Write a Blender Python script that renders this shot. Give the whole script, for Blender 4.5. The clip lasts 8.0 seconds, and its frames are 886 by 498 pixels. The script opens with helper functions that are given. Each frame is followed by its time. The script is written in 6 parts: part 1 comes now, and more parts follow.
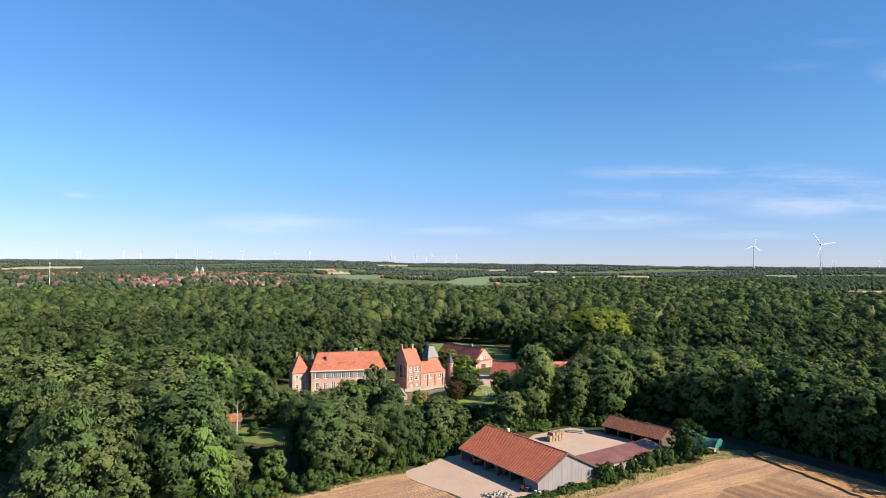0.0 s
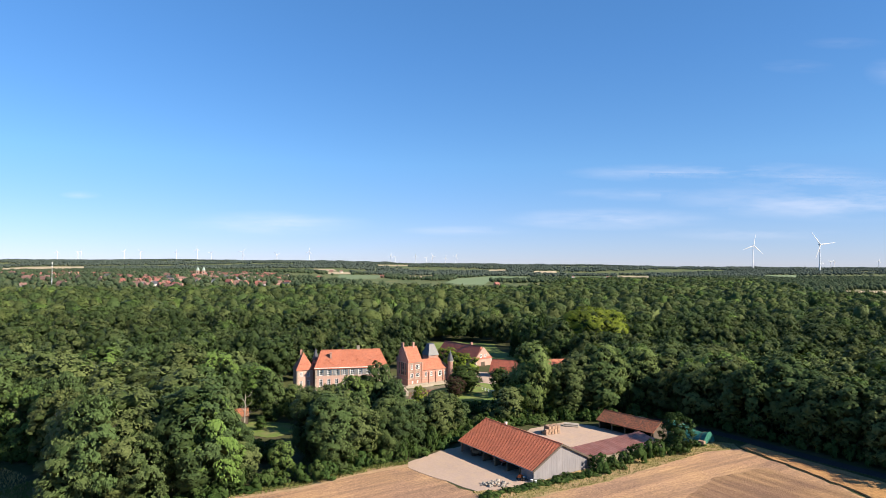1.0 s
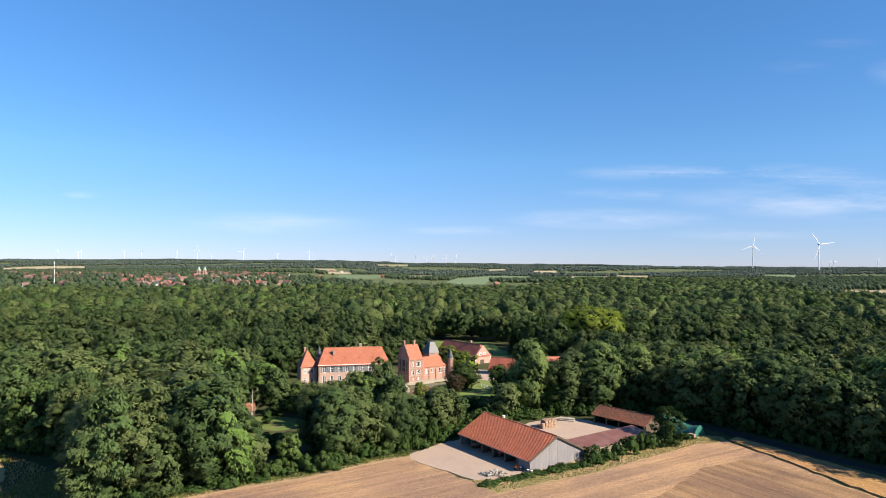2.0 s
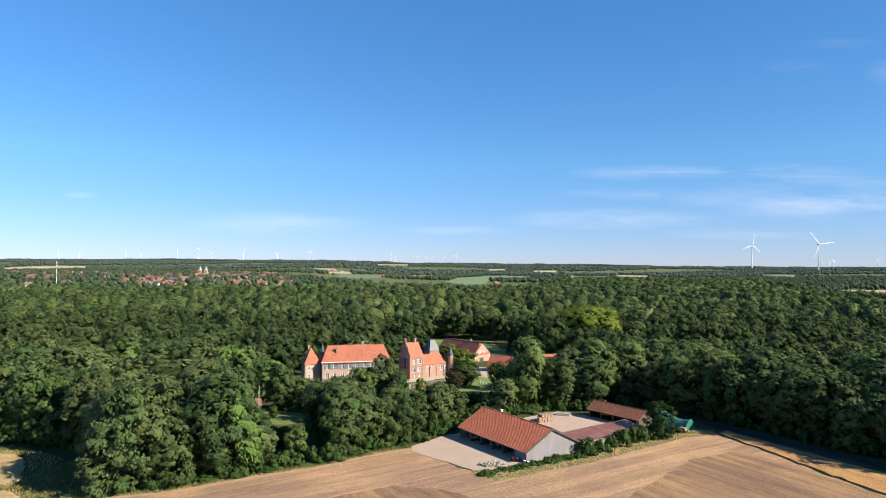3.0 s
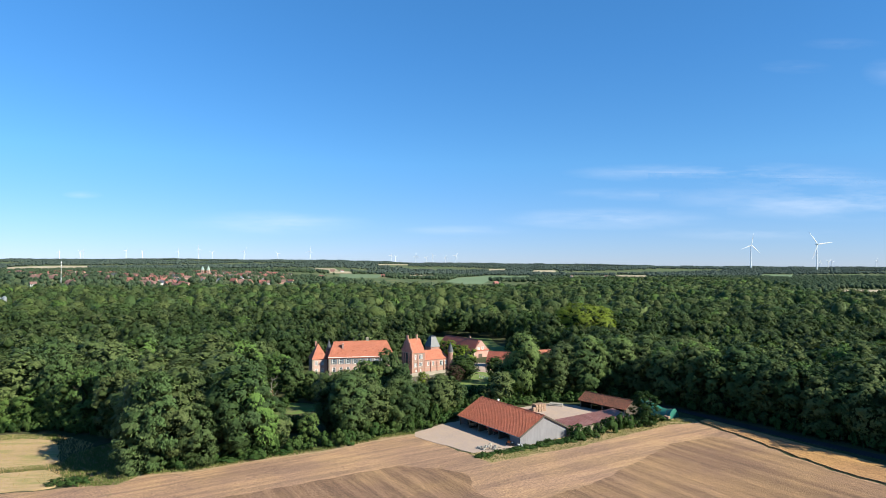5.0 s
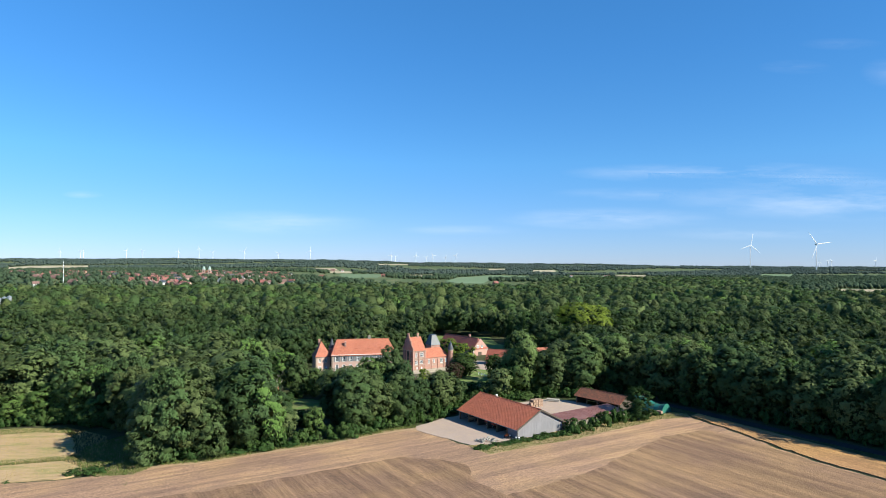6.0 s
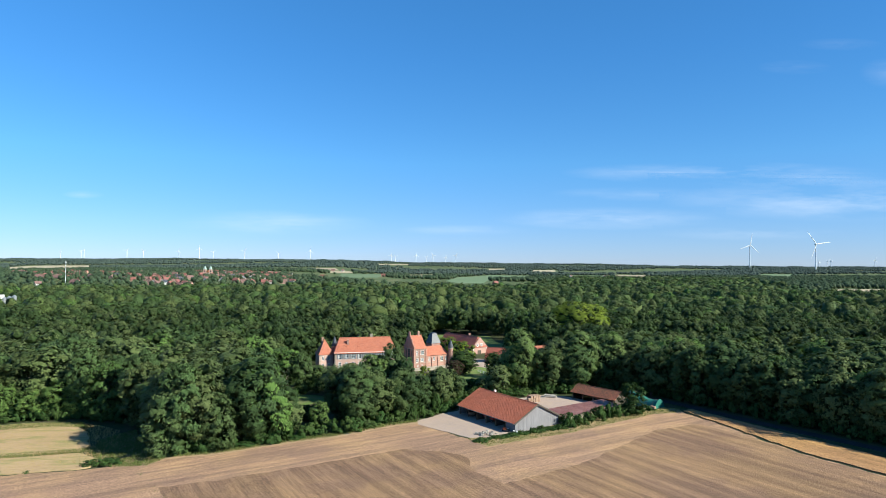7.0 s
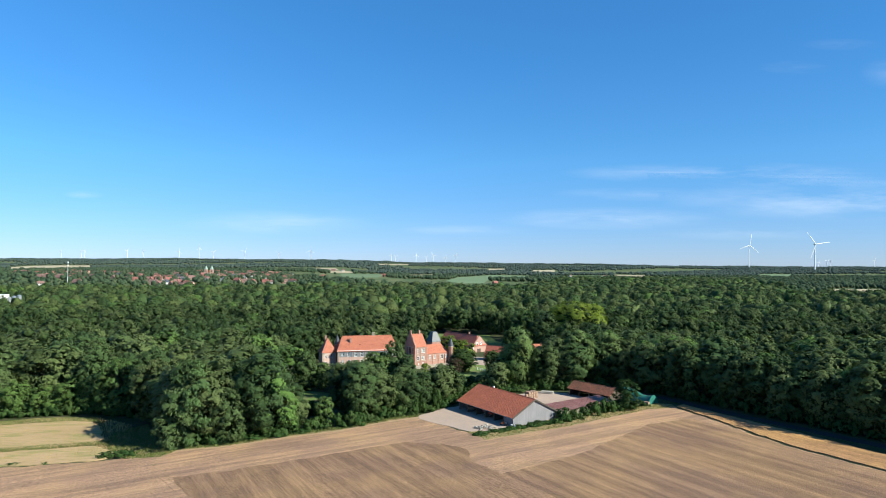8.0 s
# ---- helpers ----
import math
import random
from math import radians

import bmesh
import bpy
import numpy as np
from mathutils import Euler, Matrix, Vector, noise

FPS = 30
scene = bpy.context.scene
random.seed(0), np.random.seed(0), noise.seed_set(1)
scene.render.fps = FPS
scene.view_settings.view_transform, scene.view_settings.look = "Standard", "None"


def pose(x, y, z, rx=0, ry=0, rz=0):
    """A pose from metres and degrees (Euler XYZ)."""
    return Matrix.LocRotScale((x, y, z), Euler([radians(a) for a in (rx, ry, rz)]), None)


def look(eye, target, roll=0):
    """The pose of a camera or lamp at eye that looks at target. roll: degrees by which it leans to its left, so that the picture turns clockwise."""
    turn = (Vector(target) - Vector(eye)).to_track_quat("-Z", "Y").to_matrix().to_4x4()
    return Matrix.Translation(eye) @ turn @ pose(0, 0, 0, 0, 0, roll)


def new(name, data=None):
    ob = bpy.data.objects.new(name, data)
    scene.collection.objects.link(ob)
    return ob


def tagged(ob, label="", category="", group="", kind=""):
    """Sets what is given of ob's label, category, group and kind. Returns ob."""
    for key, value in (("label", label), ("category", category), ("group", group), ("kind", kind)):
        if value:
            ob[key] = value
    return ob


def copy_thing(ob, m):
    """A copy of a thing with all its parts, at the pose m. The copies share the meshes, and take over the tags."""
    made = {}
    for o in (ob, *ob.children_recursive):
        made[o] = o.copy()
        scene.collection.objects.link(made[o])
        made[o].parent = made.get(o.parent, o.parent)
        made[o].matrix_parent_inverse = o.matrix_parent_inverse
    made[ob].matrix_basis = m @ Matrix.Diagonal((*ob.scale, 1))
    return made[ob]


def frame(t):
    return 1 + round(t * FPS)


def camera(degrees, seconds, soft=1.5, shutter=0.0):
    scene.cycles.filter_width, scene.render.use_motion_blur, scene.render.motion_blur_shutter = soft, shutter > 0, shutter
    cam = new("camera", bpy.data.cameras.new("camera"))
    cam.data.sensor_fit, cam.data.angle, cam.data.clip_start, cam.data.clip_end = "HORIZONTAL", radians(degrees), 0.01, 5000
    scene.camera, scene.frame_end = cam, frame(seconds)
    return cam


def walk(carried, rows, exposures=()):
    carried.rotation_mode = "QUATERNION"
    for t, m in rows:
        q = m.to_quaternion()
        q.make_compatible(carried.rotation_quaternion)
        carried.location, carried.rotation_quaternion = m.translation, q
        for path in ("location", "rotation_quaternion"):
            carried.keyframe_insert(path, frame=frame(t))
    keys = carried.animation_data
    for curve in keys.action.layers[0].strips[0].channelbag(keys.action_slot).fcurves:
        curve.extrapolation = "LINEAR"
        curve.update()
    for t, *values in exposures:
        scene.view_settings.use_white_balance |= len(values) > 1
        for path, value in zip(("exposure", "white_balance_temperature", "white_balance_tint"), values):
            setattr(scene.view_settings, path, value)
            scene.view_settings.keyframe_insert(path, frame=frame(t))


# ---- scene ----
cam = camera(72.0, 8.0, 0.65)
PATH = [
    (0.0, pose(-0.469, -0.547, 50.214, 91.40, -0.22, 0)),
    (1.5, pose(-0.61, -10.5, 50.22, 91.39, -0.22, 0)),
    (3.0, pose(-0.75, -20.5, 50.26, 91.36, -0.23, 0)),
    (4.5, pose(-0.92, -30.75, 50.33, 91.35, -0.23, 0)),
    (6.0, pose(-1.09, -41.0, 50.42, 91.32, -0.24, 0)),
    (8.0, pose(-1.39, -54.55, 50.52, 91.31, -0.25, 0)),
]
walk(cam, PATH, exposures=[(0.0, 1.25, 7000, 10), (1.5, 1.24, 6950, 9), (3.0, 1.22, 6700, 4), (4.5, 1.19, 6450, 1), (6.0, 1.15, 6050, -1), (8.0, 1.13, 6000, -4)])

# ---- light: afternoon sun and clear sky ----
SUN_TO = Vector((0.789, -0.314, 0.53)).normalized()
world = bpy.data.worlds.new("sky")
scene.world = world
world.use_nodes = True
wn = world.node_tree.nodes
sky = wn.new("ShaderNodeTexSky")
sky.sky_type = "NISHITA"
sky.sun_disc = False
sky.sun_elevation = math.asin(SUN_TO.z)
sky.sun_rotation = math.atan2(SUN_TO.x, SUN_TO.y)
sky.altitude = 100
sky.air_density, sky.dust_density, sky.ozone_density = 0.7, 0.0, 2.0
hue = wn.new("ShaderNodeHueSaturation")
hue.inputs["Saturation"].default_value = 1.29
tint = wn.new("ShaderNodeMix")
tint.data_type, tint.blend_type = "RGBA", "MULTIPLY"
tint.inputs[0].default_value, tint.inputs[7].default_value = 1.0, (0.645, 0.80, 1.11, 1)
world.node_tree.links.new(sky.outputs[0], tint.inputs[6])
soften = wn.new("ShaderNodeGamma")
soften.inputs["Gamma"].default_value = 0.64
world.node_tree.links.new(tint.outputs[2], soften.inputs["Color"])
world.node_tree.links.new(soften.outputs[0], hue.inputs["Color"])
# the pale band of haze low over the land, and the deeper blue away from it
where = wn.new("ShaderNodeTexCoord")
axes = wn.new("ShaderNodeSeparateXYZ")
world.node_tree.links.new(where.outputs["Generated"], axes.inputs[0])
haze = wn.new("ShaderNodeValToRGB")
els = haze.color_ramp.elements
els[0].position, els[0].color = 0.0, (0.80, 0.73, 0.84, 1)
els[1].position, els[1].color = 1.0, (1.0, 1.0, 1.0, 1)
for pos, col in ((0.06, (0.95, 0.89, 0.94, 1)), (0.16, (1.04, 1.08, 1.06, 1)), (0.32, (0.97, 1.05, 1.09, 1))):
    e = els.new(pos)
    e.color = col
world.node_tree.links.new(axes.outputs["Z"], haze.inputs[0])
side = wn.new("ShaderNodeMath")
side.operation = "MULTIPLY_ADD"
side.inputs[1].default_value, side.inputs[2].default_value = -0.14, 1.0
world.node_tree.links.new(axes.outputs["X"], side.inputs[0])
band_mix, side_mix = wn.new("ShaderNodeMix"), wn.new("ShaderNodeMix")
for mx in (band_mix, side_mix):
    mx.data_type, mx.blend_type = "RGBA", "MULTIPLY"
    mx.inputs[0].default_value = 1.0
world.node_tree.links.new(hue.outputs[0], band_mix.inputs[6])
world.node_tree.links.new(haze.outputs[0], band_mix.inputs[7])
world.node_tree.links.new(band_mix.outputs[2], side_mix.inputs[6])
world.node_tree.links.new(side.outputs[0], side_mix.inputs[7])
world.node_tree.links.new(side_mix.outputs[2], wn["Background"].inputs["Color"])
wn["Background"].inputs["Strength"].default_value = 0.130
sun = new("sun", bpy.data.lights.new("sun", "SUN"))
sun.data.energy, sun.data.angle, sun.data.color = 5.0, radians(0.53), (1.0, 0.89, 0.77)
sun.matrix_world = look(SUN_TO * 100, (0, 0, 0))


# ---- materials ----
def node_mat(name):
    m = bpy.data.materials.new(name)
    m.use_nodes = True
    n, l = m.node_tree.nodes, m.node_tree.links
    return m, n, l, n["Principled BSDF"]


def ramp_node(n, stops):
    r = n.new("ShaderNodeValToRGB")
    els = r.color_ramp.elements
    while len(els) < len(stops):
        els.new(0.5)
    for e, (p, c) in zip(els, stops):
        e.position, e.color = p, (*c, 1)
    return r


def mixed(n, l, a, b, fac, mode="MIX"):
    x = n.new("ShaderNodeMix")
    x.data_type, x.blend_type = "RGBA", mode
    for sock, v in ((x.inputs[6], a), (x.inputs[7], b), (x.inputs[0], fac)):
        if hasattr(v, "links"):
            l.new(v, sock)
        elif isinstance(v, tuple):
            sock.default_value = (*v, 1)
        else:
            sock.default_value = v
    return x.outputs[2]


def coords(n, l, scale=(1, 1, 1), rz=0.0, local=False):
    c = n.new("ShaderNodeTexCoord") if local else n.new("ShaderNodeNewGeometry")
    m = n.new("ShaderNodeMapping")
    m.inputs["Scale"].default_value, m.inputs["Rotation"].default_value = scale, (0, 0, rz)
    l.new(c.outputs["Object" if local else "Position"], m.inputs["Vector"])
    if rz:  # turn first, then stretch
        m.inputs["Scale"].default_value = (1, 1, 1)
        k = n.new("ShaderNodeMapping")
        k.inputs["Scale"].default_value = scale
        l.new(m.outputs[0], k.inputs["Vector"])
        return k.outputs[0]
    return m.outputs[0]


def noise_tex(n, l, vec, scale, detail=4.0, rough=0.6):
    t = n.new("ShaderNodeTexNoise")
    t.inputs["Scale"].default_value, t.inputs["Detail"].default_value, t.inputs["Roughness"].default_value = scale, detail, rough
    l.new(vec, t.inputs["Vector"])
    return t.outputs["Fac"]


def bumped(n, l, bsdf, height, strength, dist):
    b = n.new("ShaderNodeBump")
    b.inputs["Strength"].default_value, b.inputs["Distance"].default_value = strength, dist
    l.new(height, b.inputs["Height"])
    l.new(b.outputs[0], bsdf.inputs["Normal"])


def deep(c):
    return tuple(x * 0.74 for x in c)


def surface(name, c1, c2, rough=0.8, big=0.15, fine=3.0, bump=0.3, dist=0.03, metal=0.0, stain=None, local=False, stretch=(1, 1, 1)):
    """Two colours mixed at two scales, a stain colour in blotches, fine relief; sizes in cycles a metre."""
    c1, c2, stain = deep(c1), deep(c2), stain and deep(stain)
    m, n, l, b = node_mat(name)
    v = coords(n, l, stretch, local=local)
    r1 = ramp_node(n, [(0.3, (0, 0, 0)), (0.7, (1, 1, 1))])
    l.new(noise_tex(n, l, v, big), r1.inputs[0])
    f = noise_tex(n, l, v, fine, 6)
    col = mixed(n, l, c1, c2, r1.outputs[0])
    col = mixed(n, l, col, mixed(n, l, (0.72, 0.72, 0.72), (1.25, 1.25, 1.25), f), 1.0, "MULTIPLY")
    if stain:
        r2 = ramp_node(n, [(0.47, (0, 0, 0)), (0.66, (0.8, 0.8, 0.8))])
        l.new(noise_tex(n, l, v, big * 4, 5), r2.inputs[0])
        col = mixed(n, l, col, stain, r2.outputs[0])
    rnd = n.new("ShaderNodeObjectInfo")
    col = mixed(n, l, col, mixed(n, l, (0.88, 0.88, 0.88), (1.12, 1.12, 1.12), rnd.outputs["Random"]), 1.0, "MULTIPLY")
    l.new(col, b.inputs["Base Color"])
    b.inputs["Roughness"].default_value, b.inputs["Metallic"].default_value = rough, metal
    b.inputs["Specular IOR Level"].default_value = 0.1 if rough > 0.8 else 0.4
    bumped(n, l, b, f, bump, dist)
    return m


def foliage(name, stops, cells=False, spread=0.2, trans=0.25, bright=1.0):
    """Leaves: a hue for each tree (by object, or by the tone of each tree of a wood), another for each spray of leaves."""
    stops = [(p, deep(c)) for p, c in stops]
    m, n, l, b = node_mat(name)
    g = n.new("ShaderNodeNewGeometry")
    if cells:
        at = n.new("ShaderNodeAttribute")
        at.attribute_name = "tone"
        tree = at.outputs["Fac"]
    else:
        tree = n.new("ShaderNodeObjectInfo").outputs["Random"]
    r = ramp_node(n, stops)
    l.new(tree, r.inputs[0])
    leaf = mixed(n, l, (1 - spread,) * 3, (1 + spread, 1 + spread, 1 + spread * 0.6), g.outputs["Random Per Island"])
    col = mixed(n, l, r.outputs[0], leaf, 1.0, "MULTIPLY")
    big = noise_tex(n, l, coords(n, l), 0.012, 3)
    col = mixed(n, l, col, mixed(n, l, (0.75 * bright, 0.8 * bright, 0.8 * bright), (1.25 * bright, 1.2 * bright, 1.1 * bright), big), 1.0, "MULTIPLY")
    if cells:
        tuft = noise_tex(n, l, coords(n, l), 0.55, 4, 0.65)
        rt_ = ramp_node(n, [(0.36, (0.80, 0.82, 0.82)), (0.64, (1.18, 1.18, 1.15))])
        l.new(tuft, rt_.inputs[0])
        col = mixed(n, l, col, rt_.outputs[0], 1.0, "MULTIPLY")
        bumped(n, l, b, tuft, 0.7, 0.9)
    l.new(col, b.inputs["Base Color"])
    b.inputs["Roughness"].default_value = 0.55
    b.inputs["Specular IOR Level"].default_value = 0.04
    t = n.new("ShaderNodeBsdfTranslucent")
    l.new(mixed(n, l, col, (1.3, 1.5, 0.5), 1.0, "MULTIPLY"), t.inputs["Color"])
    mx = n.new("ShaderNodeMixShader")
    mx.inputs[0].default_value = trans
    l.new(b.outputs[0], mx.inputs[1])
    l.new(t.outputs[0], mx.inputs[2])
    l.new(mx.outputs[0], n["Material Output"].inputs["Surface"])
    return m


def stubble(name, c1, c2, c3, turn, row=0.55, strength=0.35):
    """Straw stubble on dry soil, in rows that run along one bearing."""
    c1, c2, c3 = deep(c1), deep(c2), deep(c3)
    m, n, l, b = node_mat(name)
    v = coords(n, l, rz=turn)
    broad = coords(n, l, (0.012, 0.16, 1), rz=turn)
    r1 = ramp_node(n, [(0.35, (0, 0, 0)), (0.65, (1, 1, 1))])
    l.new(noise_tex(n, l, broad, 1.0, 3), r1.inputs[0])
    rows = noise_tex(n, l, coords(n, l, (0.16, 2.6, 1), rz=turn), row, 4, 0.75)
    r2 = ramp_node(n, [(0.40, (0, 0, 0)), (0.60, (1, 1, 1))])
    l.new(rows, r2.inputs[0])
    fine = noise_tex(n, l, v, 2.6, 5, 0.8)
    rf = ramp_node(n, [(0.36, (0.56, 0.56, 0.58)), (0.64, (1.42, 1.40, 1.35))])
    l.new(fine, rf.inputs[0])
    wide = noise_tex(n, l, coords(n, l, (0.02, 0.42, 1), rz=turn), 1.0, 3)
    r4 = ramp_node(n, [(0.40, (0.82, 0.82, 0.84)), (0.60, (1.14, 1.12, 1.08))])
    l.new(wide, r4.inputs[0])
    col = mixed(n, l, c1, c2, r1.outputs[0])
    col = mixed(n, l, col, c3, mixed(n, l, (0, 0, 0), (strength,) * 3, r2.outputs[0]))
    col = mixed(n, l, col, rf.outputs[0], 1.0, "MULTIPLY")
    col = mixed(n, l, col, r4.outputs[0], 1.0, "MULTIPLY")
    patch = ramp_node(n, [(0.42, (0.88, 0.86, 0.92)), (0.6, (1.1, 1.08, 1.0))])
    l.new(noise_tex(n, l, coords(n, l), 0.045, 4), patch.inputs[0])
    col = mixed(n, l, col, patch.outputs[0], 1.0, "MULTIPLY")
    l.new(col, b.inputs["Base Color"])
    b.inputs["Roughness"].default_value, b.inputs["Specular IOR Level"].default_value = 0.95, 0.05
    bumped(n, l, b, fine, 0.8, 0.2)
    return m


def tiles(name, c1, c2, c3, row=0.33, weather=None):
    """Clay roof tiles: colour from tile to tile, weathering in blotches, relief along the courses."""
    c1, c2, c3, weather = deep(c1), deep(c2), deep(c3), weather and deep(weather)
    m, n, l, b = node_mat(name)
    v = coords(n, l, local=True)
    vo = n.new("ShaderNodeTexVoronoi")
    vo.inputs["Scale"].default_value = 3.2
    l.new(v, vo.inputs["Vector"])
    sep = n.new("ShaderNodeSeparateColor")
    l.new(vo.outputs["Color"], sep.inputs[0])
    r = ramp_node(n, [(0.0, c1), (0.55, c2), (1.0, c3)])
    l.new(sep.outputs[0], r.inputs[0])
    col = r.outputs[0]
    r2 = ramp_node(n, [(0.35, (0.88, 0.88, 0.88)), (0.65, (1.08, 1.07, 1.06))])
    l.new(noise_tex(n, l, v, 0.5, 5), r2.inputs[0])
    col = mixed(n, l, col, r2.outputs[0], 1.0, "MULTIPLY")
    if weather:
        r3 = ramp_node(n, [(0.50, (0, 0, 0)), (0.66, (0.85, 0.85, 0.85))])
        l.new(noise_tex(n, l, v, 0.9, 6, 0.7), r3.inputs[0])
        col = mixed(n, l, col, weather, r3.outputs[0])
    l.new(col, b.inputs["Base Color"])
    b.inputs["Roughness"].default_value = 0.75
    bumped(n, l, b, sep.outputs[1], 0.5, 0.04)
    return m


def boards(name, c1, c2, width=0.25):
    """Weathered vertical boarding: streaks along z, a tone for each board."""
    c1, c2 = deep(c1), deep(c2)
    m, n, l, b = node_mat(name)
    v = coords(n, l, (1 / width, 1 / width, 0.12), local=True)
    f = noise_tex(n, l, v, 1.0, 4, 0.7)
    g = noise_tex(n, l, coords(n, l, (1, 1, 0.5), local=True), 0.4, 4)
    col = mixed(n, l, c1, c2, f)
    col = mixed(n, l, col, mixed(n, l, (0.7, 0.7, 0.7), (1.3, 1.28, 1.25), g), 1.0, "MULTIPLY")
    rnd = n.new("ShaderNodeNewGeometry").outputs["Random Per Island"]
    col = mixed(n, l, col, mixed(n, l, (0.92, 0.92, 0.92), (1.08, 1.08, 1.07), rnd), 1.0, "MULTIPLY")
    l.new(col, b.inputs["Base Color"])
    b.inputs["Roughness"].default_value = 0.85
    bumped(n, l, b, f, 0.5, 0.02)
    return m


def plain(name, c, rough=0.6, metal=0.0):
    m, n, l, b = node_mat(name)
    f = noise_tex(n, l, coords(n, l, local=True), 2.0, 4)
    l.new(mixed(n, l, tuple(x * 0.85 for x in c), tuple(min(1, x * 1.12) for x in c), f), b.inputs["Base Color"])
    b.inputs["Roughness"].default_value, b.inputs["Metallic"].default_value = rough, metal
    return m


LEAF_STOPS = [(0.0, (0.041, 0.069, 0.028)), (0.16, (0.061, 0.098, 0.039)), (0.32, (0.098, 0.123, 0.049)), (0.46, (0.061, 0.102, 0.038)), (0.60, (0.085, 0.106, 0.042)),
              (0.74, (0.112, 0.143, 0.057)), (0.86, (0.056, 0.090, 0.036)), (0.94, (0.109, 0.181, 0.048)), (1.0, (0.093, 0.116, 0.046))]
M_LEAF = foliage("leaves", LEAF_STOPS, trans=0.06, bright=1.2)
M_WOOD = foliage("wood_leaves", LEAF_STOPS, cells=True, trans=0.06, bright=0.86)
M_LIME = foliage("light_leaves", [(0.0, (0.17, 0.235, 0.040)), (1.0, (0.21, 0.26, 0.045))], trans=0.25)
M_SHRUB = foliage("shrub_leaves", [(0.0, (0.040, 0.082, 0.025)), (0.6, (0.062, 0.108, 0.032)), (1.0, (0.084, 0.128, 0.042))], trans=0.15)
M_STRAWGRASS = foliage("dry_grass", [(0.0, (0.46, 0.33, 0.18)), (1.0, (0.54, 0.385, 0.215))], spread=0.2, trans=0.2)
M_VERGE = foliage("verge_leaves", [(0.0, (0.155, 0.19, 0.06)), (1.0, (0.20, 0.21, 0.08))], trans=0.15)
# brighter leaf copy: sun on the farmyard trees is put into the colour
M_PARK = foliage("sunlit_park_leaves", [(0.0, (0.135, 0.195, 0.066)), (1.0, (0.155, 0.210, 0.076))], trans=0.1)
M_FRESH = foliage("fresh_leaves", [(0.0, (0.115, 0.185, 0.055)), (1.0, (0.150, 0.225, 0.065))], trans=0.2)
M_DARK = foliage("dark_leaves", [(0.0, (0.030, 0.060, 0.020)), (1.0, (0.045, 0.075, 0.024))], trans=0.15)
# darker leaf colour for crown cores: the shade between boughs is painted in
M_CROWN_SHADE = foliage("crown_shade_leaves", [(0.0, (0.034, 0.056, 0.020)), (1.0, (0.046, 0.068, 0.026))], trans=0.05)
M_COPPER = foliage("copper_leaves", [(0.0, (0.050, 0.030, 0.026)), (1.0, (0.060, 0.040, 0.030))], trans=0.15)
# bluer with distance: aerial haze is mixed into these two leaf colours
M_FARWOOD = foliage("hazed_far_leaves", [(0.0, (0.050, 0.078, 0.048)), (0.5, (0.060, 0.090, 0.054)), (1.0, (0.078, 0.100, 0.058))], cells=True, trans=0.05)
M_RIDGE = foliage("hazed_ridge_leaves", [(0.0, (0.060, 0.082, 0.075)), (1.0, (0.078, 0.102, 0.092))], cells=True, trans=0.05)
M_BARK = surface("bark", (0.10, 0.085, 0.065), (0.16, 0.14, 0.11), 0.9, 0.5, 6, 0.6, 0.05)
M_DEADWOOD = surface("dead_wood", (0.38, 0.34, 0.29), (0.50, 0.46, 0.40), 0.9, 0.5, 6, 0.5, 0.03)
M_GROUND = surface("woodland_ground", (0.045, 0.060, 0.022), (0.075, 0.085, 0.034), 0.95, 0.05, 1.2, 0.8, 0.2, stain=(0.10, 0.085, 0.05))
M_LAWN = surface("lawn", (0.13, 0.20, 0.050), (0.175, 0.235, 0.068), 0.95, 0.06, 1.5, 0.6, 0.1, stain=(0.22, 0.215, 0.095))
M_PASTURE = surface("pasture", (0.075, 0.115, 0.045), (0.115, 0.145, 0.062), 0.95, 0.004, 0.08, 0.4, 0.2, stain=(0.20, 0.185, 0.09))
M_CROP = surface("green_crop", (0.165, 0.235, 0.125), (0.195, 0.255, 0.145), 0.95, 0.006, 0.2, 0.4, 0.2)
M_STRAW = surface("ripe_crop", (0.46, 0.385, 0.26), (0.54, 0.45, 0.31), 0.95, 0.01, 0.3, 0.4, 0.2)
ROWS = math.atan2(0.85, 0.53)
M_STUBBLE = stubble("stubble_rows", (0.375, 0.246, 0.153), (0.308, 0.200, 0.126), (0.217, 0.143, 0.091), ROWS, 0.75, 0.6)
M_HEADLAND = stubble("headland_stubble", (0.49, 0.325, 0.205), (0.42, 0.278, 0.178), (0.34, 0.222, 0.148), -0.52, 0.4, 0.4)
M_STRIP = stubble("standing_straw", (0.47, 0.285, 0.135), (0.42, 0.25, 0.118), (0.38, 0.222, 0.104), ROWS, 0.8, 0.3)
M_MEADOW = surface("dry_meadow", (0.52, 0.365, 0.205), (0.43, 0.305, 0.165), 0.95, 0.06, 1.1, 0.9, 0.25, stain=(0.27, 0.27, 0.09), stretch=(0.5, 1.4, 1))
M_YARD = surface("gravel_yard", (0.48, 0.365, 0.295), (0.42, 0.325, 0.268), 0.95, 0.12, 2.2, 0.4, 0.05, stain=(0.49, 0.37, 0.275))
M_ROAD = surface("asphalt", (0.045, 0.047, 0.050), (0.06, 0.06, 0.062), 0.9, 0.2, 5, 0.3, 0.02)
M_TRACK = surface("dirt_track", (0.47, 0.315, 0.20), (0.41, 0.275, 0.172), 0.95, 0.3, 2, 0.5, 0.08, stain=(0.33, 0.25, 0.125))
M_ROOF_BARN = tiles("clay_tiles_red", (0.63, 0.180, 0.085), (0.69, 0.205, 0.10), (0.73, 0.240, 0.125))
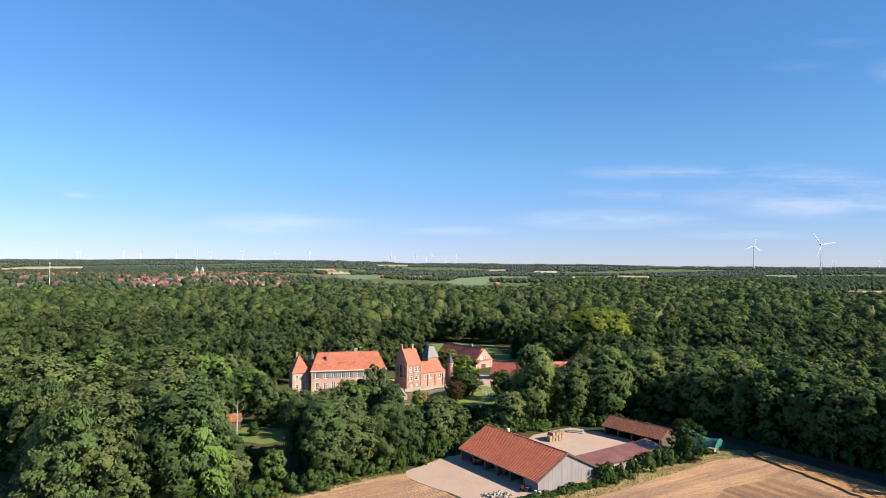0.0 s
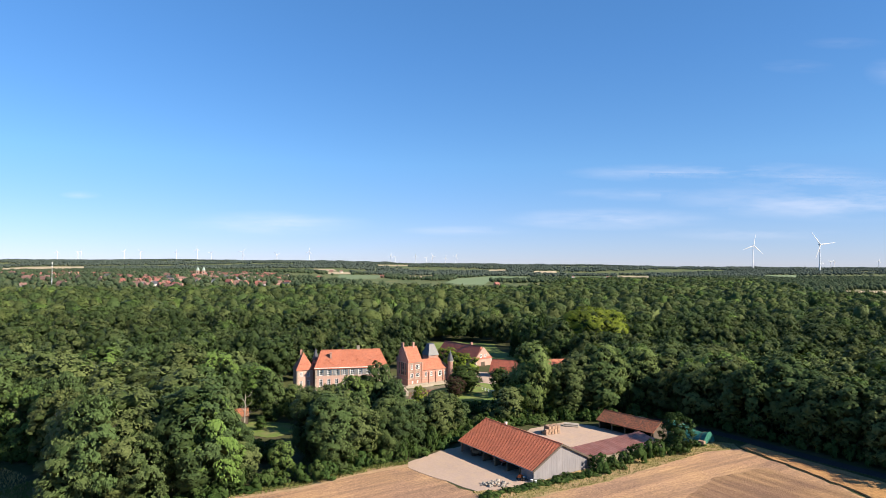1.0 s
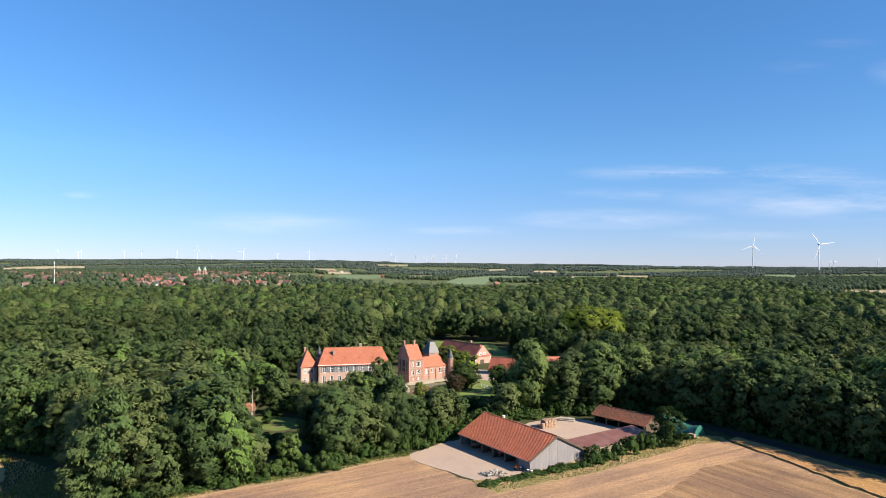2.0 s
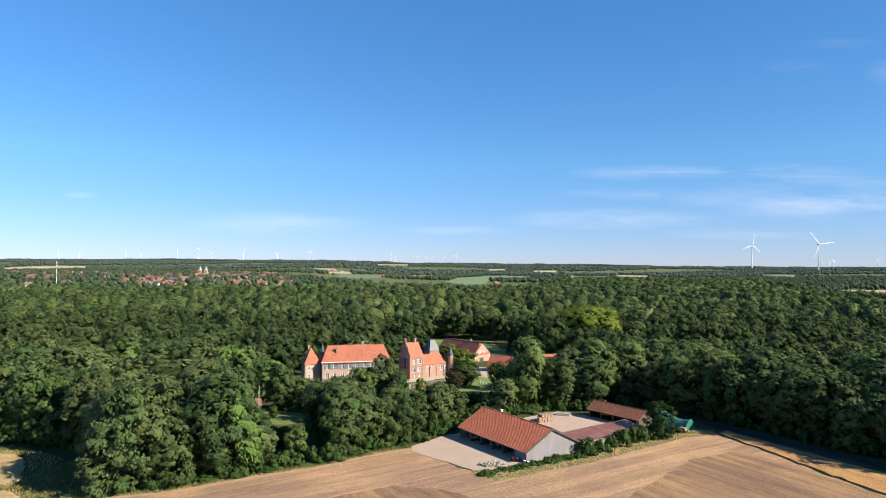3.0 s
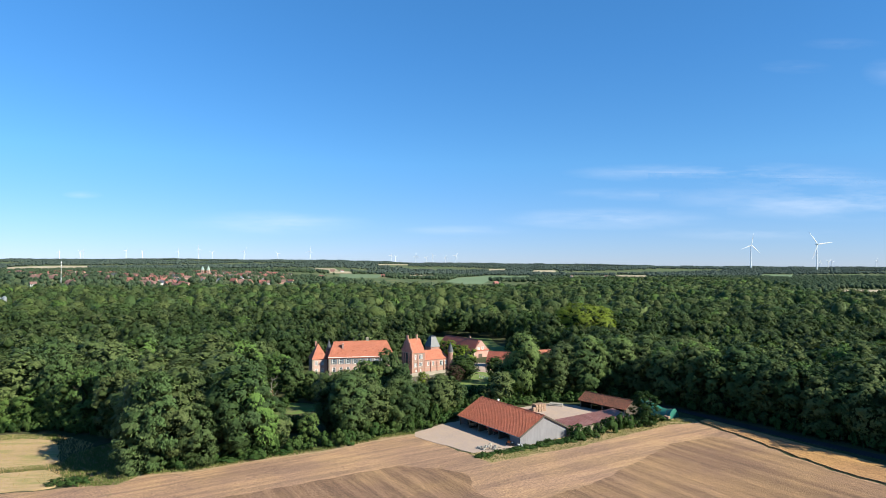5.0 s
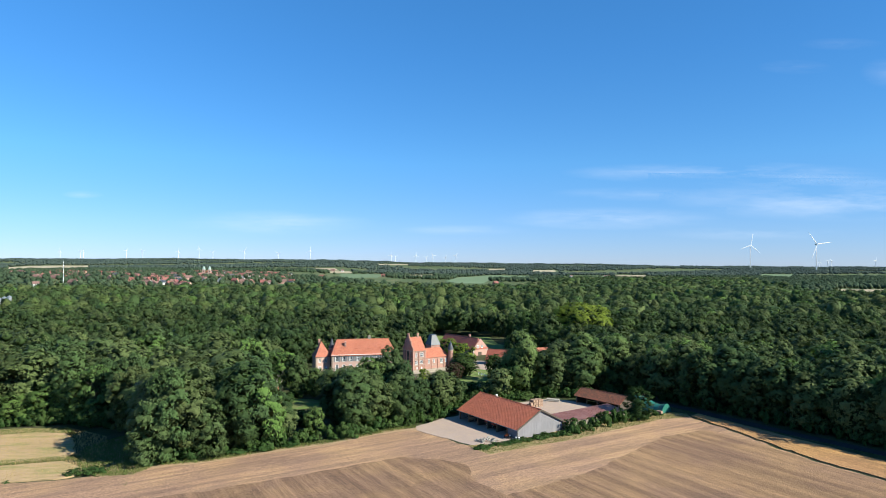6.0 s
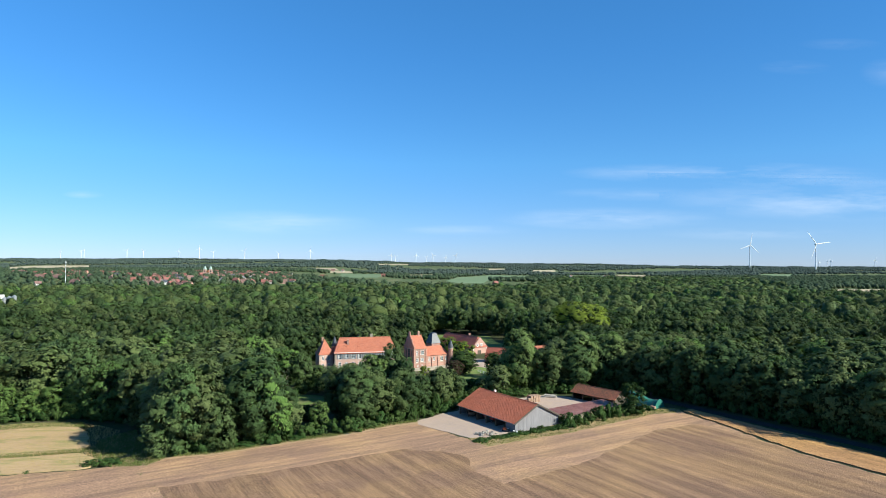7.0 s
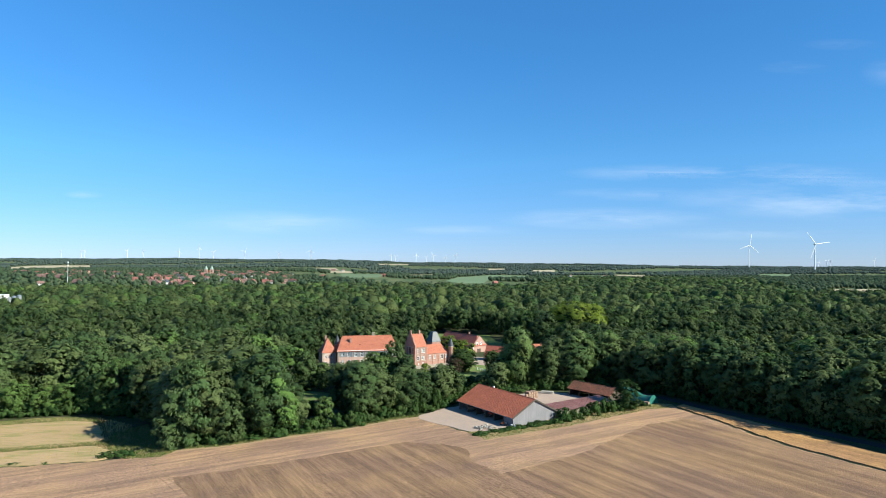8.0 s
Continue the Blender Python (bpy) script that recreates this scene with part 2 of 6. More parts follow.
M_ROOF_ORANGE = tiles("clay_tiles_orange", (0.38, 0.115, 0.062), (0.47, 0.152, 0.082), (0.53, 0.19, 0.108), weather=(0.36, 0.14, 0.088))
M_ROOF_OLD = tiles("clay_tiles_mossy", (0.50, 0.155, 0.07), (0.29, 0.112, 0.058), (0.16, 0.078, 0.045), weather=(0.125, 0.088, 0.048))
M_ROOF_DARK = tiles("clay_tiles_dark", (0.42, 0.115, 0.07), (0.50, 0.14, 0.085), (0.36, 0.10, 0.065), weather=(0.25, 0.09, 0.06))
M_ROOF_TOWN = tiles("clay_tiles_town", (0.27, 0.095, 0.08), (0.33, 0.12, 0.095), (0.22, 0.095, 0.08))
M_ROOF_VILLAGE = tiles("clay_tiles_faded", (0.19, 0.105, 0.09), (0.25, 0.13, 0.11), (0.16, 0.115, 0.105))
M_SLATE = surface("slate", (0.060, 0.066, 0.080), (0.085, 0.092, 0.108), 0.5, 0.3, 4, 0.4, 0.02, local=True)
M_BRICK = surface("red_brick", (0.42, 0.215, 0.165), (0.50, 0.29, 0.23), 0.88, 0.35, 5, 0.4, 0.02, stain=(0.50, 0.33, 0.27), local=True)
# paler than the gate brick: sunlight on the manor front painted into the colour
M_BRICK_MANOR = surface("sunlit_manor_brick", (0.68, 0.42, 0.34), (0.76, 0.54, 0.45), 0.88, 0.25, 5, 0.4, 0.02, stain=(0.60, 0.46, 0.39), local=True)
M_COPPER_ROOF = surface("green_copper", (0.34, 0.46, 0.40), (0.42, 0.53, 0.46), 0.6, 0.3, 4, 0.2, 0.01, local=True)
M_BRICK_PALE = surface("pale_brick", (0.46, 0.27, 0.22), (0.54, 0.36, 0.30), 0.88, 0.25, 5, 0.4, 0.02, local=True)
M_PLINTH = surface("sandstone", (0.46, 0.40, 0.32), (0.38, 0.33, 0.27), 0.9, 0.3, 4, 0.4, 0.02, local=True)
M_RENDER = surface("white_render", (0.74, 0.72, 0.68), (0.80, 0.79, 0.76), 0.85, 0.3, 4, 0.2, 0.01, local=True)
M_BOARDS = boards("grey_boards", (0.17, 0.165, 0.178), (0.335, 0.325, 0.345))
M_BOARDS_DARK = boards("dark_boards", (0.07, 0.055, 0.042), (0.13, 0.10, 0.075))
M_TIMBER = surface("timber", (0.17, 0.12, 0.08), (0.24, 0.18, 0.12), 0.8, 0.6, 6, 0.4, 0.02, local=True)
# maroon with paler pinkish blotches
M_SHEET = surface("maroon_sheet_metal", (0.20, 0.083, 0.062), (0.245, 0.105, 0.082), 0.45, 0.12, 2.5, 0.25, 0.02, 0.0, stain=(0.28, 0.16, 0.135), local=True)
M_TARP = surface("green_tarpaulin", (0.022, 0.135, 0.105), (0.038, 0.19, 0.145), 0.5, 0.5, 3, 0.7, 0.1)
M_BALE = surface("straw_bale", (0.34, 0.225, 0.155), (0.47, 0.33, 0.24), 0.95, 0.9, 8, 0.9, 0.05, local=True)
M_WHITE = plain("white_paint", (0.78, 0.78, 0.76))
# greyed from white: distance haze put into the colour of turbines and mast
M_TURBINE = plain("turbine_haze_grey", (0.62, 0.64, 0.67), 0.5)
M_MAST_RED = plain("mast_red", (0.45, 0.06, 0.04), 0.5)
M_SHUTTER = plain("grey_shutter", (0.17, 0.185, 0.19))
M_METAL = plain("galvanised_metal", (0.5, 0.5, 0.5), 0.4, 0.8)
M_RUBBER = plain("rubber", (0.03, 0.03, 0.03), 0.9)
M_ORANGE = plain("orange_paint", (0.65, 0.13, 0.03), 0.5)
M_STONE = surface("rubble_stone", (0.32, 0.29, 0.25), (0.43, 0.395, 0.34), 0.9, 0.5, 5, 0.6, 0.05)
M_GLASS = plain("window_glass", (0.03, 0.04, 0.05), 0.08)
M_WATER, _n, _l, _b = node_mat("moat_water")
_b.inputs["Base Color"].default_value = (0.030, 0.040, 0.022, 1)
_b.inputs["Roughness"].default_value = 0.06
bumped(_n, _l, _b, noise_tex(_n, _l, coords(_n, _l), 1.2, 3), 0.08, 0.03)


# ---- mesh helpers ----
def part(name, bm, material, parent=None, label=""):
    """One mesh object from a bmesh, under its thing."""
    bmesh.ops.remove_doubles(bm, verts=bm.verts[:], dist=0.0005)
    me = bpy.data.meshes.new(name)
    bm.to_mesh(me)
    bm.free()
    me.materials.append(material)
    ob = new(name, me)
    ob.parent = parent
    return tagged(ob, label)


def thing(name, m, label, category, group=""):
    e = new(name)
    e.empty_display_size = 0.5
    e.matrix_world = m
    return tagged(e, label, category, group)


def box(bm, x0, x1, y0, y1, z0, z1, m=None):
    v = [Vector((x, y, z)) for z in (z0, z1) for y in (y0, y1) for x in (x0, x1)]
    if m is not None:
        v = [m @ p for p in v]
    v = [bm.verts.new(p) for p in v]
    for f in ((0, 2, 3, 1), (4, 5, 7, 6), (0, 1, 5, 4), (2, 6, 7, 3), (0, 4, 6, 2), (1, 3, 7, 5)):
        bm.faces.new([v[i] for i in f])


def one_box(*a, m=None):
    bm = bmesh.new()
    box(bm, *a, m=m)
    return bm


def tube(bm, p, q, r0, r1, seg=8, caps=True):
    p, q = Vector(p), Vector(q)
    rot = (q - p).to_track_quat("Z", "Y").to_matrix()
    rings = []
    for c, r in ((p, r0), (q, r1)):
        rings.append([bm.verts.new(c + rot @ Vector((math.cos(a) * r, math.sin(a) * r, 0))) for a in (2 * math.pi * i / seg for i in range(seg))])
    for i in range(seg):
        j = (i + 1) % seg
        bm.faces.new((rings[0][i], rings[0][j], rings[1][j], rings[1][i]))
    if caps:
        bm.faces.new(rings[0][::-1])
        bm.faces.new(rings[1])


def one_tube(*a, **k):
    bm = bmesh.new()
    tube(bm, *a, **k)
    return bm


def raw_mesh(name, verts, faces_list, material, rounded=False, inner=None):
    """A mesh from arrays: vertices and lists of face index arrays (n x 3 or n x 4); inner: a second material, for the first list."""
    me = bpy.data.meshes.new(name)
    me.vertices.add(len(verts))
    me.vertices.foreach_set("co", np.ascontiguousarray(verts, np.float32).ravel())
    loops = np.concatenate([f.ravel() for f in faces_list])
    totals = np.concatenate([np.full(len(f), f.shape[1]) for f in faces_list])
    me.loops.add(len(loops))
    me.loops.foreach_set("vertex_index", loops.astype(np.int32))
    me.polygons.add(len(totals))
    me.polygons.foreach_set("loop_start", (np.cumsum(totals) - totals).astype(np.int32))
    if rounded:
        me.polygons.foreach_set("use_smooth", np.ones(len(totals), bool))
    me.materials.append(material)
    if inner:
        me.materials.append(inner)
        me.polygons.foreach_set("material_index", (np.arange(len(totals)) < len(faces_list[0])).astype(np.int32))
    me.update(calc_edges=True)
    return me


# ---- lie of the land ----
def smooth(a, b, x):
    t = np.clip((x - a) / (b - a), 0, 1)
    return t * t * (3 - 2 * t)


def rect_dist(x, y, cx, cy, hx, hy, a):
    dx, dy = x - cx, y - cy
    u = np.abs(dx * math.cos(a) + dy * math.sin(a)) - hx
    v = np.abs(-dx * math.sin(a) + dy * math.cos(a)) - hy
    return np.hypot(np.maximum(u, 0), np.maximum(v, 0)) + np.minimum(np.maximum(u, v), 0)


def island(x, y):
    """Distance outside the castle's two moated plots."""
    return np.minimum(rect_dist(x, y, -39.5, 247, 23, 9.5, 0.22), rect_dist(x, y, -11.5, 272.0, 13, 10.6, 0.60))


def land(x, y):
    x, y = np.asarray(x, float), np.asarray(y, float)
    near = 0.6 - 0.02 * np.minimum(5 * np.logaddexp(0, (20 - x) / 5), 200)
    z = near + (-2.5 - near) * smooth(170, 235, y) - 2.5 * smooth(275, 450, y)
    z = z + 20 * smooth(850, 1450, y) * smooth(-60, -650, x)
    hill = 38 - 21 * np.clip(x / 3300, 0, 1.3) + 3 * np.sin(x / 420.0) + 2 * np.sin(x / 170.0 + 1)
    z = z + hill * smooth(2300, 4600, y) * 1.05 + 6 * smooth(3000, 4600, y)
    d = island(x, y)
    return z - 2.2 * smooth(-0.5, 1.5, d) * (1 - smooth(8.0, 11.0, d))


def land_z(x, y):
    return float(land(x, y))


def inside(poly, x, y):
    x, y = np.asarray(x, float), np.asarray(y, float)
    r = np.zeros(x.shape, bool)
    for (x0, y0), (x1, y1) in zip(poly, poly[1:] + poly[:1]):
        if y0 != y1:
            r ^= ((y0 > y) != (y1 > y)) & (x < (x1 - x0) * (y - y0) / (y1 - y0) + x0)
    return r


def ragged(poly, w, piece=1.8):
    """The outline of a patch, uneven as grass and gravel edges are; edges that two patches share stay shared."""
    out = []
    for (x0, y0), (x1, y1) in zip(poly, poly[1:] + poly[:1]):
        n = max(1, int(math.hypot(x1 - x0, y1 - y0) / piece)) if max(abs(x0), abs(x1)) < 340 and max(y0, y1) < 420 and min(y0, y1) > -50 else 1
        for i in range(n):
            x, y = x0 + (x1 - x0) * i / n, y0 + (y1 - y0) * i / n
            out.append((x + w * (noise.noise((x / 4, y / 4, 3)) + 0.5 * noise.noise((x, y, 5))), y + w * (noise.noise((x / 4, y / 4, 9)) + 0.5 * noise.noise((x, y, 7)))))
    return out


def sheet(name, poly, material, label, height=0.1, step=4.0, category="ground", skirt=0.6, rough_edge=0.9):
    """A patch of ground cover that follows the land, with its own edge."""
    if rough_edge:
        poly = ragged(poly, rough_edge)
    bm = bmesh.new()
    bm.faces.new([bm.verts.new((*p, 0)) for p in poly])
    for axis in (0, 1):
        lo, hi = min(p[axis] for p in poly), max(p[axis] for p in poly)
        for i in range(1, int((hi - lo) / step) + 1):
            co, no = [0, 0, 0], [0, 0, 0]
            co[axis], no[axis] = lo + i * step, 1
            bmesh.ops.bisect_plane(bm, geom=bm.verts[:] + bm.edges[:] + bm.faces[:], plane_co=co, plane_no=no)
    bm.normal_update()
    if bm.faces and next(iter(bm.faces)).normal.z < 0:
        bmesh.ops.reverse_faces(bm, faces=bm.faces[:])
    rim = [e for e in bm.edges if len(e.link_faces) == 1]
    low = [v for v in bmesh.ops.extrude_edge_only(bm, edges=rim)["geom"] if isinstance(v, bmesh.types.BMVert)]
    for v in bm.verts:
        v.co.z = land_z(v.co.x, v.co.y) + height
    for v in low:
        v.co.z -= skirt + height
    return tagged(part(name, bm, material), label, category, kind="structure")


# the ground: one sheet, fine near the farm and castle, coarse far out
xs = np.unique(np.concatenate([np.arange(-300, 301, 4.0), np.arange(-1200, 1201, 25.0), np.arange(-4800, 4801, 150.0)]))
ys = np.unique(np.concatenate([np.arange(60, 330, 4.0), np.arange(-300, 1600, 25.0), np.arange(-4800, 4901, 100.0)]))
gx, gy = np.meshgrid(xs, ys)
gv = np.stack([gx.ravel(), gy.ravel(), land(gx, gy).ravel()], 1)
ii = (np.arange(len(ys) - 1)[:, None] * len(xs) + np.arange(len(xs) - 1)[None]).ravel()
gf = np.stack([ii, ii + 1, ii + 1 + len(xs), ii + len(xs)], 1)
ground = new("ground", raw_mesh("ground", gv, [gf], M_GROUND))
tagged(ground, "wide gently rolling ground of rough grass and woodland floor", "ground", kind="structure")

FIELD = [(-76, 102), (-56.5, 80.3), (-20, 35), (60, -60), (140, -60), (126, 55), (105.5, 93.3), (94, 113.1), (89.7, 125.5), (85.9, 139.9), (79.5, 158.4),
         (69.5, 155.6), (36.3, 132.8), (11, 119.6), (5.6, 127.5), (-10, 145), (-17, 142), (-32, 131.4), (-48, 124), (-62, 116.3), (-76, 112)]
PLOUGH = [(-56.5, 80.3), (-20, 35), (60, -60), (140, -60), (126, 55), (105, 92.3), (93.5, 112), (88.5, 126), (79, 143), (63.1, 136.2), (47, 119), (34, 105.5), (13, 91.5), (7, 99), (4.5, 112), (-2, 116), (-12.4, 118.3),
          (-33, 107), (-54.8, 96.4), (-66, 92)]
WESTFIELD = [(-76.01, 102), (-56.51, 80.3), (-20.01, 35), (59.99, -60), (-400, -60), (-330, 90), (-150, 93), (-113.5, 101.2), (-90.5, 105.6), (-84.7, 108), (-76, 109)]
MEADOW_NEAR = [(-330, 92), (-150, 95), (-113.5, 102), (-90.5, 106.5), (-88, 111), (-100, 119), (-123.3, 114), (-160, 106), (-330, 103)]
# east end cut back: dark ground left there stands in for tree shadow
MEADOW = [(-330, 104), (-160, 108), (-123.3, 116), (-101, 121), (-102, 127), (-110, 140), (-122, 152), (-137, 152), (-147, 147.6), (-200, 140), (-330, 130)]
STRIP = [(80.3, 159.5), (86.7, 140.4), (90.5, 126), (94.9, 113.6), (106.4, 93.8), (127, 55), (150, 10), (156, 10), (136, 65), (118, 100), (104, 126), (95, 142), (87, 156), (84, 162)]
ROAD = [(66, 192), (80, 171), (97, 143.5), (118, 113.5), (140, 78), (165, 35), (169, 37), (143.5, 80), (121.5, 115.5), (100.5, 145.5), (83.5, 173), (69.5, 194)]
YARD = [(-9.2, 143.8), (-6.8, 141.5), (-3.6, 138), (2.8, 131.6), (7, 127.8), (13, 128.5), (20.0, 132.7), (36.3, 144), (20.0, 167.5), (4.4, 157), (5, 161), (-1, 157), (-5, 153), (-9, 148)]
BACKYARD = [(20.6, 167), (36.6, 144.6), (60, 160.5), (57.6, 167), (47, 181), (39, 188), (26, 178)]
GLADE = [(-66, 186), (-60, 176), (-52, 173), (-44, 177), (-43, 184), (-50, 190), (-62, 193)]
LAWN = [(-40, 222), (-14, 214), (2, 222), (18, 226), (30, 226), (34, 238), (24, 262), (12, 266), (4, 258), (-6, 247), (-14, 240), (-24, 230)]
BACKLAWN = [(0, 318), (40, 318), (46, 340), (36, 372), (34, 415), (10, 424), (-14, 418), (-16, 400), (-12, 340)]

sheet("field", FIELD, M_HEADLAND, "harvested field headland of pale yellow stubble", 0.08, 5.0, "field")
sheet("field", PLOUGH, M_STUBBLE, "harvested field with brown stubble rows on dry soil", 0.14, 5.0, "field")
sheet("field", WESTFIELD, M_HEADLAND, "harvested pale stubble field beside a rough meadow", 0.08, 8.0, "field")
sheet("meadow", MEADOW_NEAR, M_MEADOW, "strip of dry tall yellow grass beside the field", 0.3, 5.0, "meadow")
sheet("meadow", MEADOW, M_MEADOW, "dry yellow meadow with green weeds before the wood", 0.3, 5.0, "meadow")
sheet("field", STRIP, M_STRIP, "narrow strip of standing golden straw beside the road", 0.35, 5.0, "field")
sheet("road", ROAD, M_ROAD, "narrow grey asphalt lane in the shade of the wood", 0.12, 4.0, "road", rough_edge=0.3)
sheet("yard", YARD, M_YARD, "pale gravel yard before the open barn", 0.115, 4.0, "yard")
sheet("yard", BACKYARD, M_YARD, "pale gravel farmyard between the sheds", 0.12, 4.0, "yard")
sheet("lawn", GLADE, M_LAWN, "small sunlit grass glade among the trees", 0.1, 4.0, "lawn")
sheet("lawn", LAWN, M_LAWN, "green lawn beside the castle moat", 0.1, 4.0, "lawn")
sheet("lawn", BACKLAWN, M_LAWN, "bright green lawn behind the castle", 0.1, 6.0, "lawn")
sheet("road", [(14, 268), (20, 262), (28, 262), (24, 275), (21, 290), (15, 292)], M_YARD, "pale gravel drive between the castle outbuildings", 0.12, 4.0, "drive")
sheet("track", [(-76, 112), (-62, 115.6), (-48, 123.4), (-32, 130.7), (-17, 141.4), (-9, 144.2), (-9, 147), (-18, 144), (-33, 133), (-49, 126), (-63, 118), (-77, 114.5)], M_TRACK,
      "dusty grass verge track along the wood edge", 0.13, 4.0, "track")
sheet("verge", [(5.6, 127.5), (11, 119.6), (36.3, 132.8), (69.5, 155.6), (79.5, 158.4), (80, 163), (73, 166), (60, 160), (37, 144.2), (20.5, 132.6), (12, 128.3)], M_MEADOW,
      "rough grass verge between field and barn", 0.1, 4.0, "verge")

sheet("track", [(-79.5, 109), (-78.0, 102.6), (-58.4, 80.0), (-21.8, 34.2), (58.0, -60), (61.6, -60), (-18.5, 36.0), (-55.1, 82.0), (-74.0, 103.9), (-74.2, 111)], M_HEADLAND,
      "grassy farm track between two stubble fields", 0.105, 6.0, "track", rough_edge=0.4)
sheet("verge", [(-74, 113.5), (-76, 108), (-84.7, 107), (-90, 110), (-98, 121), (-101, 132), (-96, 142), (-84, 124)], M_TRACK, "shaded grassy corner beside the wood", 0.12, 4.0, "verge")

# moat water, as two plates round the castle's plots
bm = bmesh.new()
for cx, cy, hx, hy, a in ((-39.5, 247, 33, 19.5, 0.22), (-11.5, 272.0, 23, 20.6, 0.60)):
    m = pose(cx, cy, -3.6 - 0.02 * (a > 0.5), 0, 0, math.degrees(a))
    bm.faces.new([bm.verts.new(m @ Vector((x, y, 0))) for x, y in ((-hx, -hy), (hx, -hy), (hx, hy), (-hx, hy))])
tagged(part("water", bm, M_WATER), "still dark green water of the castle moat", "water", kind="structure")


# ---- building kit ----
def lerp(a, b, t):
    return a + (b - a) * t


def courses(bm, a, b, c, d, n, t=0.04, thick=0.14):
    """A roof slope of n stepped courses: a, b along the eave, c, d along the ridge (c over b)."""
    a, b, c, d = (Vector(p) for p in (a, b, c, d))
    nrm = (b - a).cross(lerp(c, d, 0.5) - lerp(a, b, 0.5)).normalized()
    for i in range(n):
        f0, f1 = i / n, (i + 1) / n
        p, q, r, s = lerp(a, d, f0), lerp(b, c, f0), lerp(b, c, f1), lerp(a, d, f1)
        v = [bm.verts.new(x) for x in (p + nrm * t, q + nrm * t, r, s, p, q)]
        bm.faces.new((v[0], v[1], v[2], v[3]))
        bm.faces.new((v[4], v[5], v[1], v[0]))
    top = [bm.verts.new(x) for x in (a, b, c, d)]
    low = [bm.verts.new(x - nrm * thick) for x in (a, b, c, d)]
    bm.faces.new(low[::-1])
    for i in range(4):
        j = (i + 1) % 4
        bm.faces.new((low[i], low[j], top[j], top[i]))


def roof(parent, L, W, ez, rz, mat, n=20, over=0.4, gable_over=0.3, hips=(0, 0), x0=0.0, y0=0.0):
    """Two slopes, with hipped ends where asked; every slope is a part."""
    xa, xb, ya, yb, ym = x0 - gable_over, x0 + L + gable_over, y0 - over, y0 + W + over, y0 + W / 2
    drop = (rz - ez) / (W / 2) * over
    e = ez - drop
    h0, h1 = (xa + hips[0] if hips[0] else xa), (xb - hips[1] if hips[1] else xb)
    for p in (((xa, ya, e), (xb, ya, e), (h1, ym, rz), (h0, ym, rz)), ((xb, yb, e), (xa, yb, e), (h0, ym, rz), (h1, ym, rz))):
        bm = bmesh.new()
        courses(bm, *p, n)
        part("roof", bm, mat, parent)
    if hips[0]:
        bm = bmesh.new()
        courses(bm, (xa, yb, e), (xa, ya, e), (h0, ym, rz), (h0, ym, rz), n)
        part("roof", bm, mat, parent)
    if hips[1]:
        bm = bmesh.new()
        courses(bm, (xb, ya, e), (xb, yb, e), (h1, ym, rz), (h1, ym, rz), n)
        part("roof", bm, mat, parent)
    bm = one_tube((h0, ym, rz + 0.02), (h1, ym, rz + 0.02), 0.14, 0.14, 6)
    part("ridge_cap", bm, mat, parent)


def wall_plate(bm, L, z0, z1, thick, holes=(), m=None):
    """A wall along x with openings cut right through; holes: (x0, x1, z0, z1)."""
    cuts_x = sorted({0.0, L, *(h[0] for h in holes), *(h[1] for h in holes)})
    for xa, xb in zip(cuts_x, cuts_x[1:]):
        xm = (xa + xb) / 2
        spans = sorted((h[2], h[3]) for h in holes if h[0] < xm < h[1])
        z = z0
        for lo, hi in spans:
            if lo > z:
                box(bm, xa, xb, 0, thick, z, lo, m)
            z = hi
        if z < z1:
            box(bm, xa, xb, 0, thick, z, z1, m)


def gable_tip(bm, W, ez, rz, thick, m):
    v = [Vector(p) for p in ((0, 0, ez), (W, 0, ez), (W / 2, 0, rz), (0, thick, ez), (W, thick, ez), (W / 2, thick, rz))]
    v = [bm.verts.new(m @ p) for p in v]
    for f in ((0, 1, 2), (5, 4, 3), (0, 3, 4, 1), (1, 4, 5, 2), (2, 5, 3, 0)):
        bm.faces.new([v[i] for i in f])


def side_frames(L, W):
    """Poses of the four walls of a box L by W: front, right, back, left, each with x running along it, seen from outside."""
    return [pose(0, 0, 0), pose(L, 0, 0, 0, 0, 90), pose(L, W, 0, 0, 0, 180), pose(0, W, 0, 0, 0, -90)]


def walls(parent, L, W, z0, ez, rz, mat, holes=({}, {}, {}, {}), thick=0.35, gables=(False, True, False, True), label=""):
    for m, length, hs, g in zip(side_frames(L, W), (L, W, L, W), holes, gables):
        bm = bmesh.new()
        wall_plate(bm, length, z0, ez, thick, list(hs), m)
        if g and rz > ez:
            gable_tip(bm, length, ez, rz - 0.1, thick, m)
        part("wall", bm, mat, parent, label)


